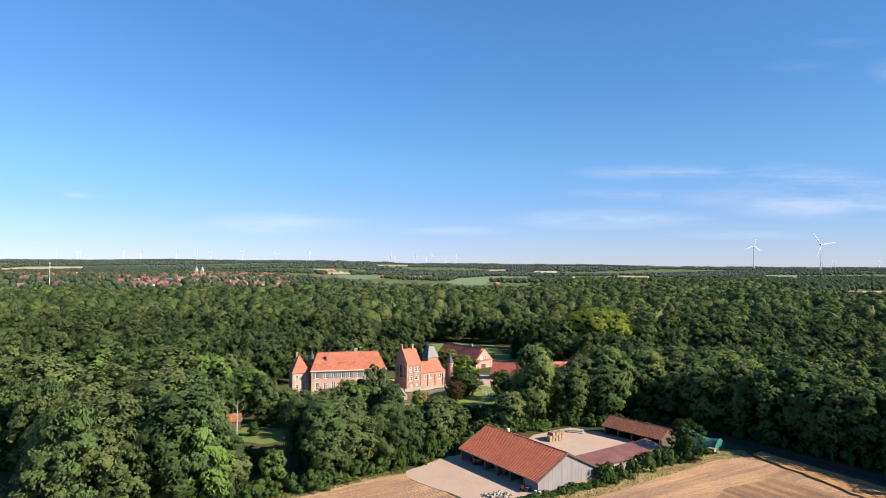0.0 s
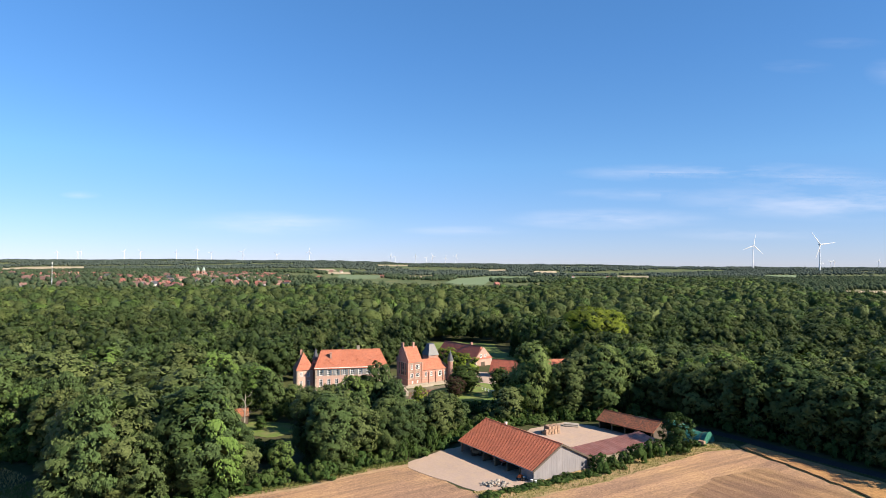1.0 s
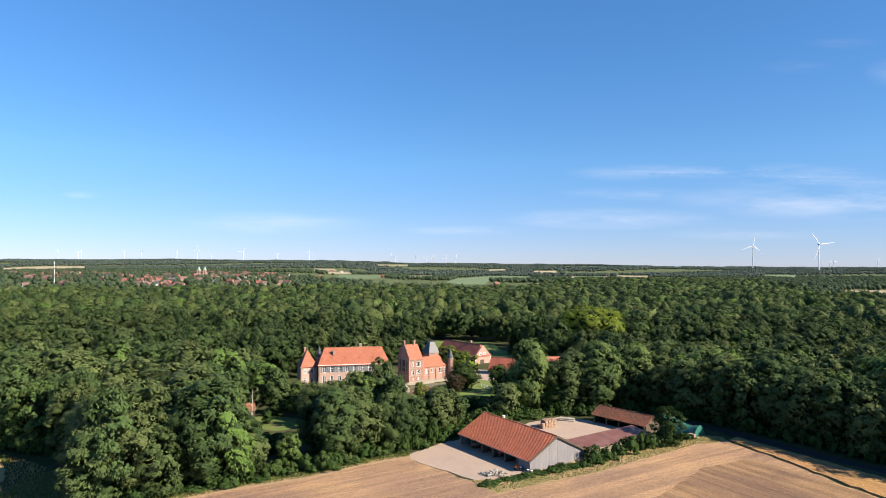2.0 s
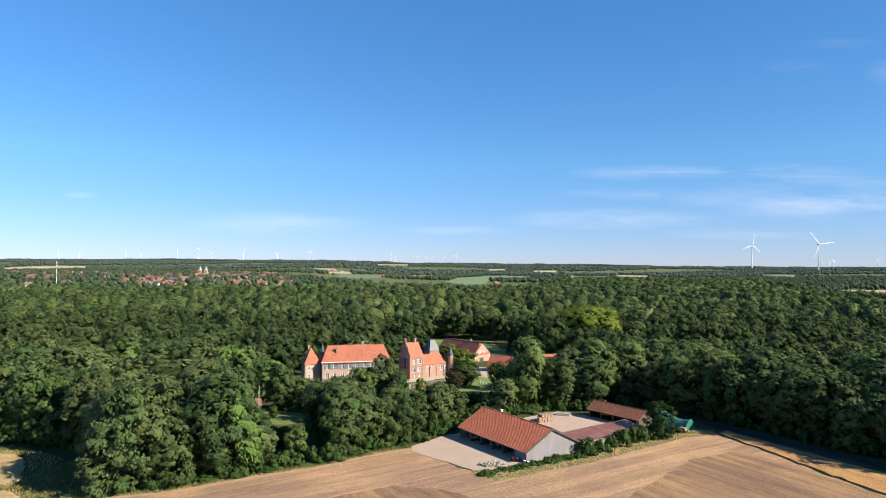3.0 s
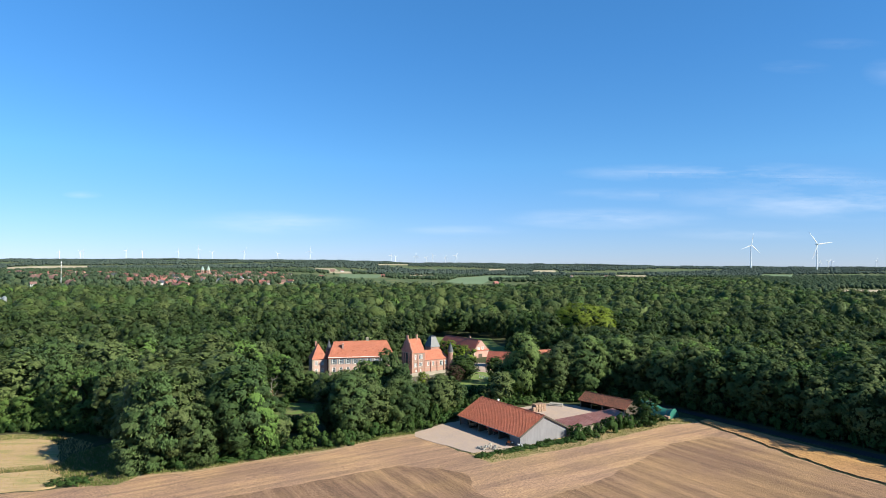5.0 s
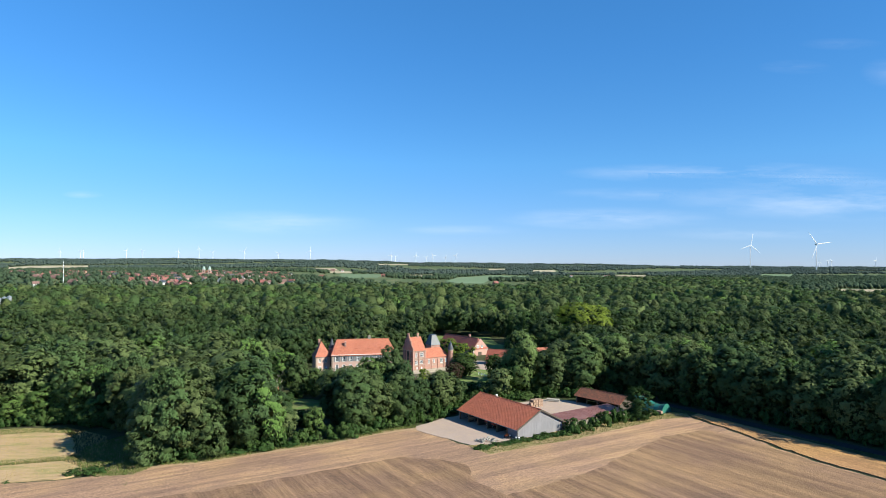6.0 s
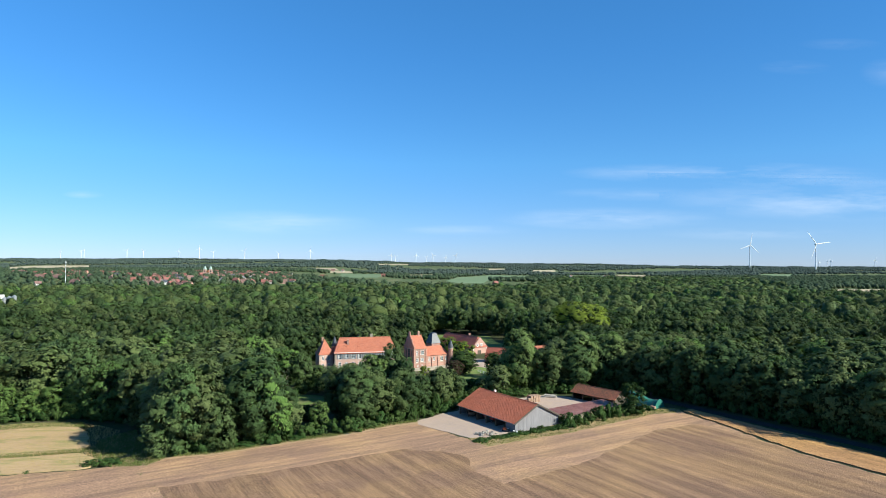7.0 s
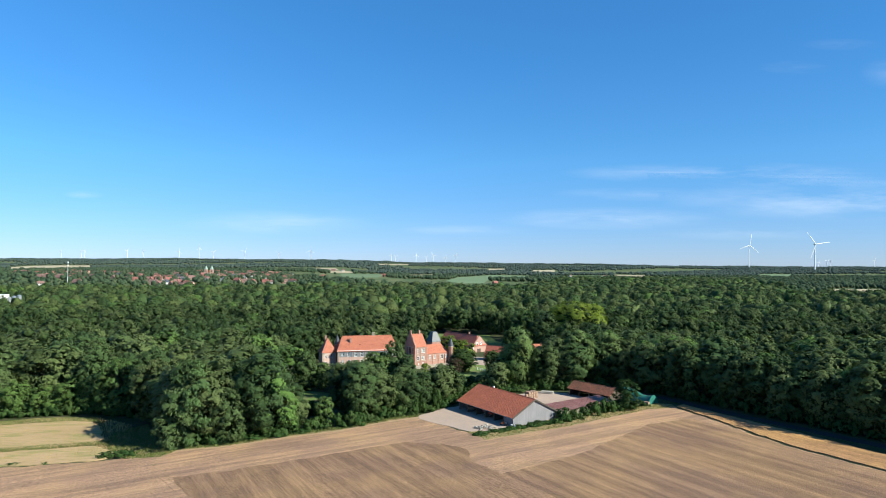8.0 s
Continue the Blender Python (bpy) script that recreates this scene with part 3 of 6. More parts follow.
def window(parent, m, w, h, bars=1, rows=2, shutters=False, frame_mat=None):
    """A casement in an opening of the wall; m: the opening's lower left corner, x along the wall, y inwards."""
    fm = frame_mat or M_WHITE
    bm, f = bmesh.new(), 0.14
    box(bm, 0, w, 0.06, 0.2, 0, f, m)
    box(bm, 0, w, 0.06, 0.2, h - f, h, m)
    box(bm, 0, f, 0.06, 0.2, f, h - f, m)
    box(bm, w - f, w, 0.06, 0.2, f, h - f, m)
    for i in range(bars):
        x = w * (i + 1) / (bars + 1)
        box(bm, x - 0.05, x + 0.05, 0.08, 0.18, f, h - f, m)
    for i in range(rows):
        z = h * (i + 1) / (rows + 1)
        box(bm, f, w - f, 0.09, 0.17, z - 0.04, z + 0.04, m)
    win = part("window", bm, fm, parent)
    part("pane", one_box(f, w - f, 0.13, 0.15, f, h - f, m=m), M_GLASS, win)
    part("sill", one_box(-0.12, w + 0.12, -0.12, 0.1, -0.12, -0.003, m=m), M_PLINTH, win)
    if shutters:
        for x in (-w * 0.5 - 0.04, w + 0.04):
            bm = bmesh.new()
            box(bm, x, x + w * 0.5, -0.07, -0.01, 0, h, m)
            for k in range(3):
                box(bm, x + 0.06, x + w * 0.5 - 0.06, -0.1, -0.071, h * (0.06 + 0.32 * k), h * (0.3 + 0.32 * k), m)
            part("shutter", bm, M_SHUTTER, win, "dark grey wooden shutter")


def chimney(parent, x, y, z0, z1, w=0.9, mat=None):
    bm = bmesh.new()
    box(bm, x - w / 2, x + w / 2, y - w / 2, y + w / 2, z0, z1)
    box(bm, x - w / 2 - 0.1, x + w / 2 + 0.1, y - w / 2 - 0.1, y + w / 2 + 0.1, z1, z1 + 0.2)
    part("chimney", bm, mat or M_BRICK, parent)


# ---- the open barn by the field ----
def build_barn():
    t = thing("barn", pose(20.25, 132.51, 0.55, 0, 0, 34.4), "long open-fronted barn with red tiled roof and grey boarded gable", "barn")
    W, L, e, r = 17.36, 28.13, 3.0, 7.45
    # near gable: separate weathered boards, from wall corner to corner
    n = 44
    rnd = random.Random(4)
    for i in range(n):
        x0, x1 = W * i / n, W * (i + 1) / n
        top = min(e + (r - e) * (1 - abs((x0 + x1) / W - 1)) - 0.2, r - 0.35)
        d = rnd.uniform(0, 0.03)
        part("board", one_box(x0 + 0.006, x1 - 0.006, -d, 0.12 - d, rnd.uniform(-0.02, 0.06), top), M_BOARDS, t)
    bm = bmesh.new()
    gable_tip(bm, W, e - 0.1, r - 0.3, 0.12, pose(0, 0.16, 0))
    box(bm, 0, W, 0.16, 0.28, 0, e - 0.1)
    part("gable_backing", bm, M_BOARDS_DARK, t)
    # far gable, back wall
    bm = bmesh.new()
    wall_plate(bm, W, 0, e, 0.2, (), pose(W, L, 0, 0, 0, 180))
    gable_tip(bm, W, e, r - 0.25, 0.2, pose(W, L, 0, 0, 0, 180))
    part("gable_wall", bm, M_BOARDS, t)
    part("back_wall", one_box(W - 0.2, W, 0.3, L - 0.21, 0, e + 0.0), M_BOARDS, t)
    part("front_wall", one_box(0, 0.18, 0.3, 4.3, 0, e - 0.05), M_BOARDS, t, "closed grey boarded end bay")
    for k in range(6):
        y = 4.6 + (L - 5.0) * k / 5
        part("post", one_box(0.02, 0.3, y, y + 0.3, 0, e - 0.32), M_TIMBER, t)
        if 0 < k < 5:
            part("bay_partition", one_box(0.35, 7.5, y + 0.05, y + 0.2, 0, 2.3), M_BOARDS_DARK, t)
    part("beam", one_box(0.02, 0.3, 4.3, L - 0.1, e - 0.3, e - 0.02), M_TIMBER, t)
    # dark boards here and between the bays: indoor shade put into their colour
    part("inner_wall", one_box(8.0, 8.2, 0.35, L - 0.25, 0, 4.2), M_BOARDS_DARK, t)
    # roof: slopes rise from the two long sides; x across, y along
    o, g = 0.65, 0.45
    drop = (r - e) / (W / 2) * o
    for p in (((-o, L + g, e - drop + 0.15), (-o, -g, e - drop + 0.15), (W / 2, -g, r), (W / 2, L + g, r)),
              ((W + o, -g, e - drop + 0.15), (W + o, L + g, e - drop + 0.15), (W / 2, L + g, r), (W / 2, -g, r))):
        bm = bmesh.new()
        courses(bm, *p, 29, 0.085)
        part("roof", bm, M_ROOF_BARN, t, "red clay tile roof slope")
    part("ridge_cap", one_tube((W / 2, -g, r + 0.03), (W / 2, L + g, r + 0.03), 0.16, 0.16, 6), M_ROOF_BARN, t)
    for sx in (0, 1):
        bm = bmesh.new()
        p, q = Vector((-o if sx == 0 else W + o, -g - 0.06, e - drop + 0.30)), Vector((W / 2, -g - 0.06, r + 0.13))
        v = [bm.verts.new(x) for x in (p, q, q + Vector((0, 0, -0.5)), p + Vector((0, 0, -0.5)))]
        f = bm.faces.new(v)
        ex = bmesh.ops.extrude_face_region(bm, geom=[f])
        bmesh.ops.translate(bm, verts=[x for x in ex["geom"] if isinstance(x, bmesh.types.BMVert)], vec=(0, 0.05, 0))
        part("barge_board", bm, M_BOARDS_DARK, t)
    part("gutter", one_tube((-o - 0.06, -g, e - drop + 0.05), (-o - 0.06, L + g, e - drop + 0.05), 0.07, 0.07, 6), M_METAL, t)
    part("downpipe", one_tube((-0.08, -0.05, 0), (-0.08, -0.05, e - drop), 0.05, 0.05, 6), M_METAL, t, "pale metal downpipe")
    bm = bmesh.new()
    box(bm, W / 2 + 0.4, W / 2 + 0.9, 20.5, 21.0, r - 0.7, r + 0.45)
    box(bm, W / 2 + 0.33, W / 2 + 0.97, 20.43, 21.07, r + 0.45, r + 0.55)
    part("chimney", bm, M_RENDER, t, "short white chimney behind the ridge")


build_barn()


def build_low_shed():
    t = thing("lean_to_shed", pose(35.3, 142.6, 0.55, 0, 0, 34.4), "low long shed with maroon sheet metal roof joined to the barn", "shed")
    L, W, lo, hi = 27.0, 6.4, 2.45, 3.25
    part("wall", one_box(0.6, L, 0, 0.2, 0, lo - 0.08), M_PLINTH, t, "weathered pale masonry wall")
    part("wall", one_box(0.6, L, W - 0.2, W, 0, hi - 0.08), M_BOARDS, t)
    for x in (0.6, L - 0.2):
        part("wall", one_box(x, x + 0.2, 0.21, W - 0.21, 0, lo - 0.05), M_PLINTH, t)
    n = 27
    for i in range(n):  # sheets with a raised seam each
        x0, x1 = 0.45 + (L - 0.1) * i / n, 0.45 + (L - 0.1) * (i + 1) / n
        bm = bmesh.new()
        for (xa, xb, dz) in ((x0, x1 - 0.04, 0.0), (x1 - 0.04, x1, 0.025)):
            ya, yb = -0.45, W + 0.4
            za, zb = lo - 0.05, hi + 0.05
            v = [bm.verts.new(p) for p in ((xa, ya, za + dz), (xb, ya, za + dz), (xb, yb, zb + dz), (xa, yb, zb + dz),
                                           (xa, ya, za - 0.06), (xb, ya, za - 0.06), (xb, yb, zb - 0.06), (xa, yb, zb - 0.06))]
            for f in ((0, 1, 2, 3), (7, 6, 5, 4), (0, 4, 5, 1), (1, 5, 6, 2), (2, 6, 7, 3), (3, 7, 4, 0)):
                bm.faces.new([v[k] for k in f])
        part("roof_sheet", bm, M_SHEET, t)


build_low_shed()


def build_old_shed():
    t = thing("open_shed", pose(46.7, 179.03, 0.4, 0, 0, -50.4), "old open timber shed with mossy brown tiled roof", "shed")
    L, W, e, r = 18.4, 7.4, 2.95, 5.15
    part("wall", one_box(0, L, W - 0.2, W, 0, e), M_BOARDS_DARK, t)
    for x in (0.0, L - 0.2):
        bm = bmesh.new()
        m = pose(x + 0.2, 0.3, 0, 0, 0, 90)
        box(bm, x, x + 0.2, 0.3, W - 0.21, 0, e)
        part("wall", bm, M_BOARDS_DARK, t)
    for k in range(5):
        x = 0.3 + (L - 0.9) * k / 4
        part("post", one_box(x, x + 0.25, 0.02, 0.27, 0, e - 0.25), M_TIMBER, t)
    part("beam", one_box(0.1, L - 0.1, 0.02, 0.27, e - 0.24, e), M_TIMBER, t)
    for s in range(2):
        bm = bmesh.new()
        gable_tip(bm, W, e, r - 0.2, 0.15, pose(0.15 + s * (L - 0.15), 0, 0, 0, 0, 90))
        part("gable", bm, M_BOARDS_DARK, t)
    roof(t, L, W, e + 0.12, r, M_ROOF_OLD, 14, 0.6, 0.4)


build_old_shed()


# ---- the moated castle ----
def build_main_house():
    t = thing("castle_main_house", pose(-51.4, 236.85, -2.6, 0, 0, 12.6), "two-storey red brick manor house with orange hipped tile roof", "castle")
    L, W, e, r = 29.1, 11.9, 11.1, 17.3
    front, spots = [], []
    for i in range(9):
        x = 1.65 + i * 3.1
        front += [(x, x + 1.4, 8.0, 10.3), (x, x + 1.4, 3.7, 6.6)]
        spots += [(x, 8.0, 1.4, 2.3, True), (x, 3.7, 1.4, 2.9, False)]
    side = [(2.2 + 3.2 * i, 3.35 + 3.2 * i, z, z + h) for i in range(3) for z, h in ((8.0, 2.2), (3.7, 2.8))]
    walls(t, L, W, 0, e, r, M_BRICK_MANOR, (front, side, [], []), 0.45, (False,) * 4)
    for x, z, w, h, sh in spots:
        window(t, pose(x, 0, z), w, h, 1, 2, sh)
    for x0, x1, z0, z1 in side:
        window(t, pose(L, 0, 0, 0, 0, 90) @ pose(x0, 0, z0), x1 - x0, z1 - z0, 1, 2)
    part("cornice", one_box(-0.25, L + 0.25, -0.22, -0.003, e - 0.4, e - 0.02), M_WHITE, t, "white eaves cornice")
    part("plinth", one_box(-0.12, L + 0.12, -0.14, -0.003, -0.9, 1.9), M_PLINTH, t, "pale sandstone plinth")
    for x in (0.0, L - 0.55):
        for k in range(13):
            z = 2.2 + k * 0.64
            w = 0.75 if k % 2 else 0.5
            part("quoin", one_box(x if x == 0 else L - w, (x + w) if x == 0 else L, -0.04, -0.002, z, z + 0.5), M_PLINTH, t)
    roof(t, L, W, e + 0.02, r, M_ROOF_ORANGE, 18, 0.45, 0.45, (2.9, 3.0))
    chimney(t, 6.3, 3.4, 13.0, 16.4, 0.8, M_BRICK)
    chimney(t, 17.6, 6.4, 16.3, 18.5, 1.2, M_PLINTH)
    part("finial", one_tube((11.2, 5.95, r), (11.2, 5.95, r + 1.6), 0.25, 0.04, 6), M_SLATE, t)
    for i in range(4):
        x = 5.2 + i * 5.6
        bm = bmesh.new()
        box(bm, x, x + 0.55, 2.0, 3.4, 13.0, 13.75)
        part("roof_vent", bm, M_ROOF_ORANGE, t)


build_main_house()


def build_pavilion():
    t = thing("castle_pavilion", pose(-58.7, 237.0, -2.6, 0, 0, 25.0), "square brick corner pavilion with steep orange pyramid roof", "castle")
    L = W = 6.7
    e, r = 10.6, 16.6
    holes = [(1.3, 2.4, 7.4, 9.2), (4.1, 5.2, 7.4, 9.2), (1.3, 2.4, 3.4, 5.8), (4.1, 5.2, 3.4, 5.8)]
    walls(t, L, W, 0, e, r, M_BRICK_MANOR, (holes, [], [], []), 0.4, (False,) * 4)
    for h in holes:
        window(t, pose(h[0], 0, h[2]), h[1] - h[0], h[3] - h[2], 1, 2)
    for k in range(15):
        z = 0.9 + k * 0.64
        w = 0.75 if k % 2 else 0.5
        part("quoin", one_box(0, w, -0.04, -0.002, z, z + 0.45), M_PLINTH, t)
    roof(t, L, W, e + 0.02, r, M_ROOF_ORANGE, 16, 0.35, 0.35, (3.6, 3.6))
    for x in (1.5, 4.2):
        bm = bmesh.new()
        box(bm, x, x + 0.8, 0.8, 2.2, 11.6, 12.4)
        part("dormer", bm, M_ROOF_ORANGE, t)
    chimney(t, 2.6, 4.4, 14.0, 17.4, 0.8)
    part("finial", one_tube((3.35, 3.35, r), (3.35, 3.35, r + 1.0), 0.1, 0.03, 6), M_SLATE, t)
    u = thing("stair_turret", pose(-53.2, 246.5, -2.6), "slender brick stair turret with pointed slate spire", "turret")
    part("shaft", one_tube((0, 0, 0), (0, 0, 13.0), 1.25, 1.25, 8), M_BRICK, u)
    part("spire", one_tube((0, 0, 13.0), (0, 0, 17.8), 1.45, 0.06, 8), M_SLATE, u)
    w = thing("castle_link_wing", pose(-53.6, 240.6, -2.6, 0, 0, 12.6), "narrow shaded brick link between pavilion and manor", "castle")
    part("wall", one_box(0.2, 3.6, 0, 6, 0, 9.6), M_BRICK, w)
    bm = bmesh.new()
    courses(bm, (0.1, -0.3, 9.5), (3.7, -0.3, 9.5), (3.7, 6, 12.4), (0.1, 6, 12.4), 10)
    part("roof", bm, M_ROOF_DARK, w)
    box_holes = pose(1.3, -0.16, 6.6)
    window(w, box_holes, 1.1, 2.0, 1, 2)


build_pavilion()


def build_gatehouse():
    t = thing("castle_gatehouse", pose(-15.5, 257.0, -2.9, 0, 0, 34.5), "tall red brick gatehouse with stepped gable and orange roof", "castle")
    L, W, e, r = 7.3, 9.6, 10.6, 16.5
    front = [(1.4, 2.5, 7.2, 9.3), (3.9, 6.1, 7.2, 9.3), (1.2, 2.8, 3.6, 5.6), (3.9, 5.9, 3.8, 5.6), (2.0, 2.7, 1.3, 2.3), (4.6, 5.3, 1.3, 2.3)]
    left = [(1.6, 2.7, 4.6, 10.2), (3.6, 6.0, 4.6, 10.4), (6.9, 8.0, 4.6, 10.2), (3.7, 5.9, 11.0, 13.2)]
    m_left = pose(0, W, 0, 0, 0, -90)
    bm = bmesh.new()
    wall_plate(bm, L, 0, e, 0.45, front)
    part("wall", bm, M_BRICK, t)
    bm = bmesh.new()
    wall_plate(bm, W, 0, e, 0.45, [h for h in left if h[3] < e], m_left)
    steps = 6
    for k in range(steps):  # stepped gable
        a = W / 2 * k / steps
        z0, z1 = e + (r + 0.9 - e) * k / steps, e + (r + 0.9 - e) * (k + 1) / steps
        box(bm, a, W - a, 0, 0.45, z0, z1, m_left)
    part("gable", bm, M_BRICK, t, "stepped brick gable")
    for k in range(steps + 1):
        for s in (0, 1):
            a = W / 2 * min(k, steps - 0.5) / steps
            x = a if s == 0 else W - a
            z = e + (r + 0.9 - e) * min(k + 0.0, steps) / steps
            if k in (0, 3, 6):
                part("pinnacle", one_box(x - 0.3, x + 0.3, -0.08, 0.53, z, z + 1.2, m=m_left), M_BRICK, t)
    bm = bmesh.new()
    wall_plate(bm, L, 0, e, 0.45, (), pose(L, W, 0, 0, 0, 180))
    wall_plate(bm, W, 0, e, 0.45, (), pose(L, 0, 0, 0, 0, 90))
    gable_tip(bm, W, e, r - 0.1, 0.45, pose(L, 0, 0, 0, 0, 90))
    part("wall", bm, M_BRICK, t)
    for i, h in enumerate(front):
        window(t, pose(h[0], 0, h[2]), h[1] - h[0], h[3] - h[2], 1 + (i in (1, 3)), 1)
    for h in left[:3]:
        window(t, m_left @ pose(h[0], 0, h[2]), h[1] - h[0], h[3] - h[2], 1, 4, frame_mat=M_PLINTH)
    part("plinth", one_box(-0.12, L + 14.6, -0.14, -0.003, -0.6, 1.0), M_PLINTH, t, "pale sandstone base course")
    roof(t, L, W, e + 0.02, r, M_ROOF_ORANGE, 16, 0.3, 0.05)
    chimney(t, 5.6, 4.8, r - 0.5, r + 1.7, 0.8)
    for z, d in ((3.1, 0.22), (6.45, 0.26), (9.95, 0.3)):  # sandstone bands
        part("string_course", one_box(-0.1, L + 0.02, -0.1, -0.003, z, z + d), M_PLINTH, t)
        part("string_course", one_box(0.1, W + 0.1, -0.1, -0.003, z, z + d, m=m_left), M_PLINTH, t)
    for x in (-0.12, 3.15, L - 0.42):  # brick pilasters
        part("pilaster", one_box(x, x + 0.5, -0.16, -0.004, 1.01, e - 0.1), M_BRICK, t)
    for h in front[:4]:  # pointed hood over each window
        bm = bmesh.new()
        n, w = 8, h[1] - h[0]
        for k in range(n):
            a0, a1 = math.pi * k / n, math.pi * (k + 1) / n
            p = [Vector((h[0] + w / 2 - math.cos(a) * (w / 2 + 0.12), -0.06, h[3] + 0.02 + math.sin(a) * w * 0.42)) for a in (a0, a1)]
            tube(bm, p[0], p[1], 0.11, 0.11, 5, False)
        part("window_hood", bm, M_PLINTH, t, "pale stone window arch")
    part("finial", one_tube((3.0, 4.8, r), (3.0, 4.8, r + 1.4), 0.12, 0.04, 6), M_SLATE, t)

    w = thing("castle_gate_wing", pose(-15.5, 257.0, -2.9, 0, 0, 34.5) @ pose(L + 0.01, 0, 0), "low red brick gate wing with orange hipped roof", "castle")
    L2, W2, e2, r2 = 14.2, 7.0, 6.7, 10.6
    holes = [(1.4, 2.5, 3.6, 5.6), (4.2, 5.4, 3.6, 5.6), (8.6, 10.4, 3.3, 5.6), (11.6, 12.7, 3.6, 5.4)]
    walls(w, L2, W2, 0, e2, r2, M_BRICK, (holes, [], [], []), 0.4, (False,) * 4)
    for h in holes:
        window(w, pose(h[0], 0, h[2]), h[1] - h[0], h[3] - h[2], 1, 1)
    for z in (2.7, 6.2):
        part("string_course", one_box(0.02, L2 + 0.05, -0.1, -0.003, z, z + 0.22), M_PLINTH, w)
    for x in (3.2, 6.9, 10.9):
        part("buttress", one_box(x, x + 0.5, -0.35, -0.004, 0, 5.4), M_BRICK, w)
    roof(w, L2, W2, e2 + 0.02, r2, M_ROOF_ORANGE, 12, 0.3, 0.2, (0, 3.2))

    s = thing("slate_tower", pose(-6.9, 271.5, -2.9, 0, 0, 34.5), "square brick tower with tall slate mansard roof", "tower")
    part("shaft", one_box(0, 5.2, 0, 5.2, 0, 11.3), M_BRICK, s)
    bm = bmesh.new()
    v = [bm.verts.new(p) for p in ((-0.3, -0.3, 11.3), (5.5, -0.3, 11.3), (5.5, 5.5, 11.3), (-0.3, 5.5, 11.3), (1.3, 1.5, 16.3), (3.9, 1.5, 16.3), (3.9, 3.7, 16.3), (1.3, 3.7, 16.3))]
    for f in ((3, 2, 1, 0), (4, 5, 6, 7), (0, 1, 5, 4), (1, 2, 6, 5), (2, 3, 7, 6), (3, 0, 4, 7)):
        bm.faces.new([v[k] for k in f])
    part("roof", bm, M_SLATE, s, "steep blue grey slate roof")
    part("roof_rail", one_box(1.2, 4.0, 1.4, 3.8, 16.31, 16.5), M_SLATE, s)

    c = thing("corner_turret", pose(2.9, 268.6, -2.9), "round brick corner turret with pointed slate cone", "turret")
    part("shaft", one_tube((0, 0, 0), (0, 0, 9.3), 1.25, 1.25, 12), M_BRICK, c)
    part("cornice", one_tube((0, 0, 9.3), (0, 0, 9.7), 1.45, 1.45, 12), M_PLINTH, c)
    part("cone", one_tube((0, 0, 9.7), (0, 0, 14.2), 1.5, 0.05, 12), M_SLATE, c)


build_gatehouse()

# retaining walls of the two moated plots
for cx, cy, hx, hy, a in ((-39.5, 247, 23, 9.5, 12.6), (-11.5, 272.0, 13, 10.6, 34.4)):
    t = thing("moat_wall", pose(cx, cy, 0, 0, 0, a), "pale sandstone retaining wall along the moat", "wall", "moat walls")
    for x0, x1, y0, y1 in ((-hx - 0.3, hx + 0.3, -hy - 0.6, -hy - 0.1), (-hx - 0.6, -hx - 0.1, -hy, hy), (hx + 0.1, hx + 0.6, -hy, hy), (-hx - 0.3, hx + 0.3, hy + 0.1, hy + 0.6)):
        part("wall", one_box(x0, x1, y0, y1, -4.8, -2.35), M_PLINTH, t)
        part("coping", one_box(x0 - 0.08, x1 + 0.08, y0 - 0.08, y1 + 0.08, -2.345, -2.2), M_PLINTH, t)


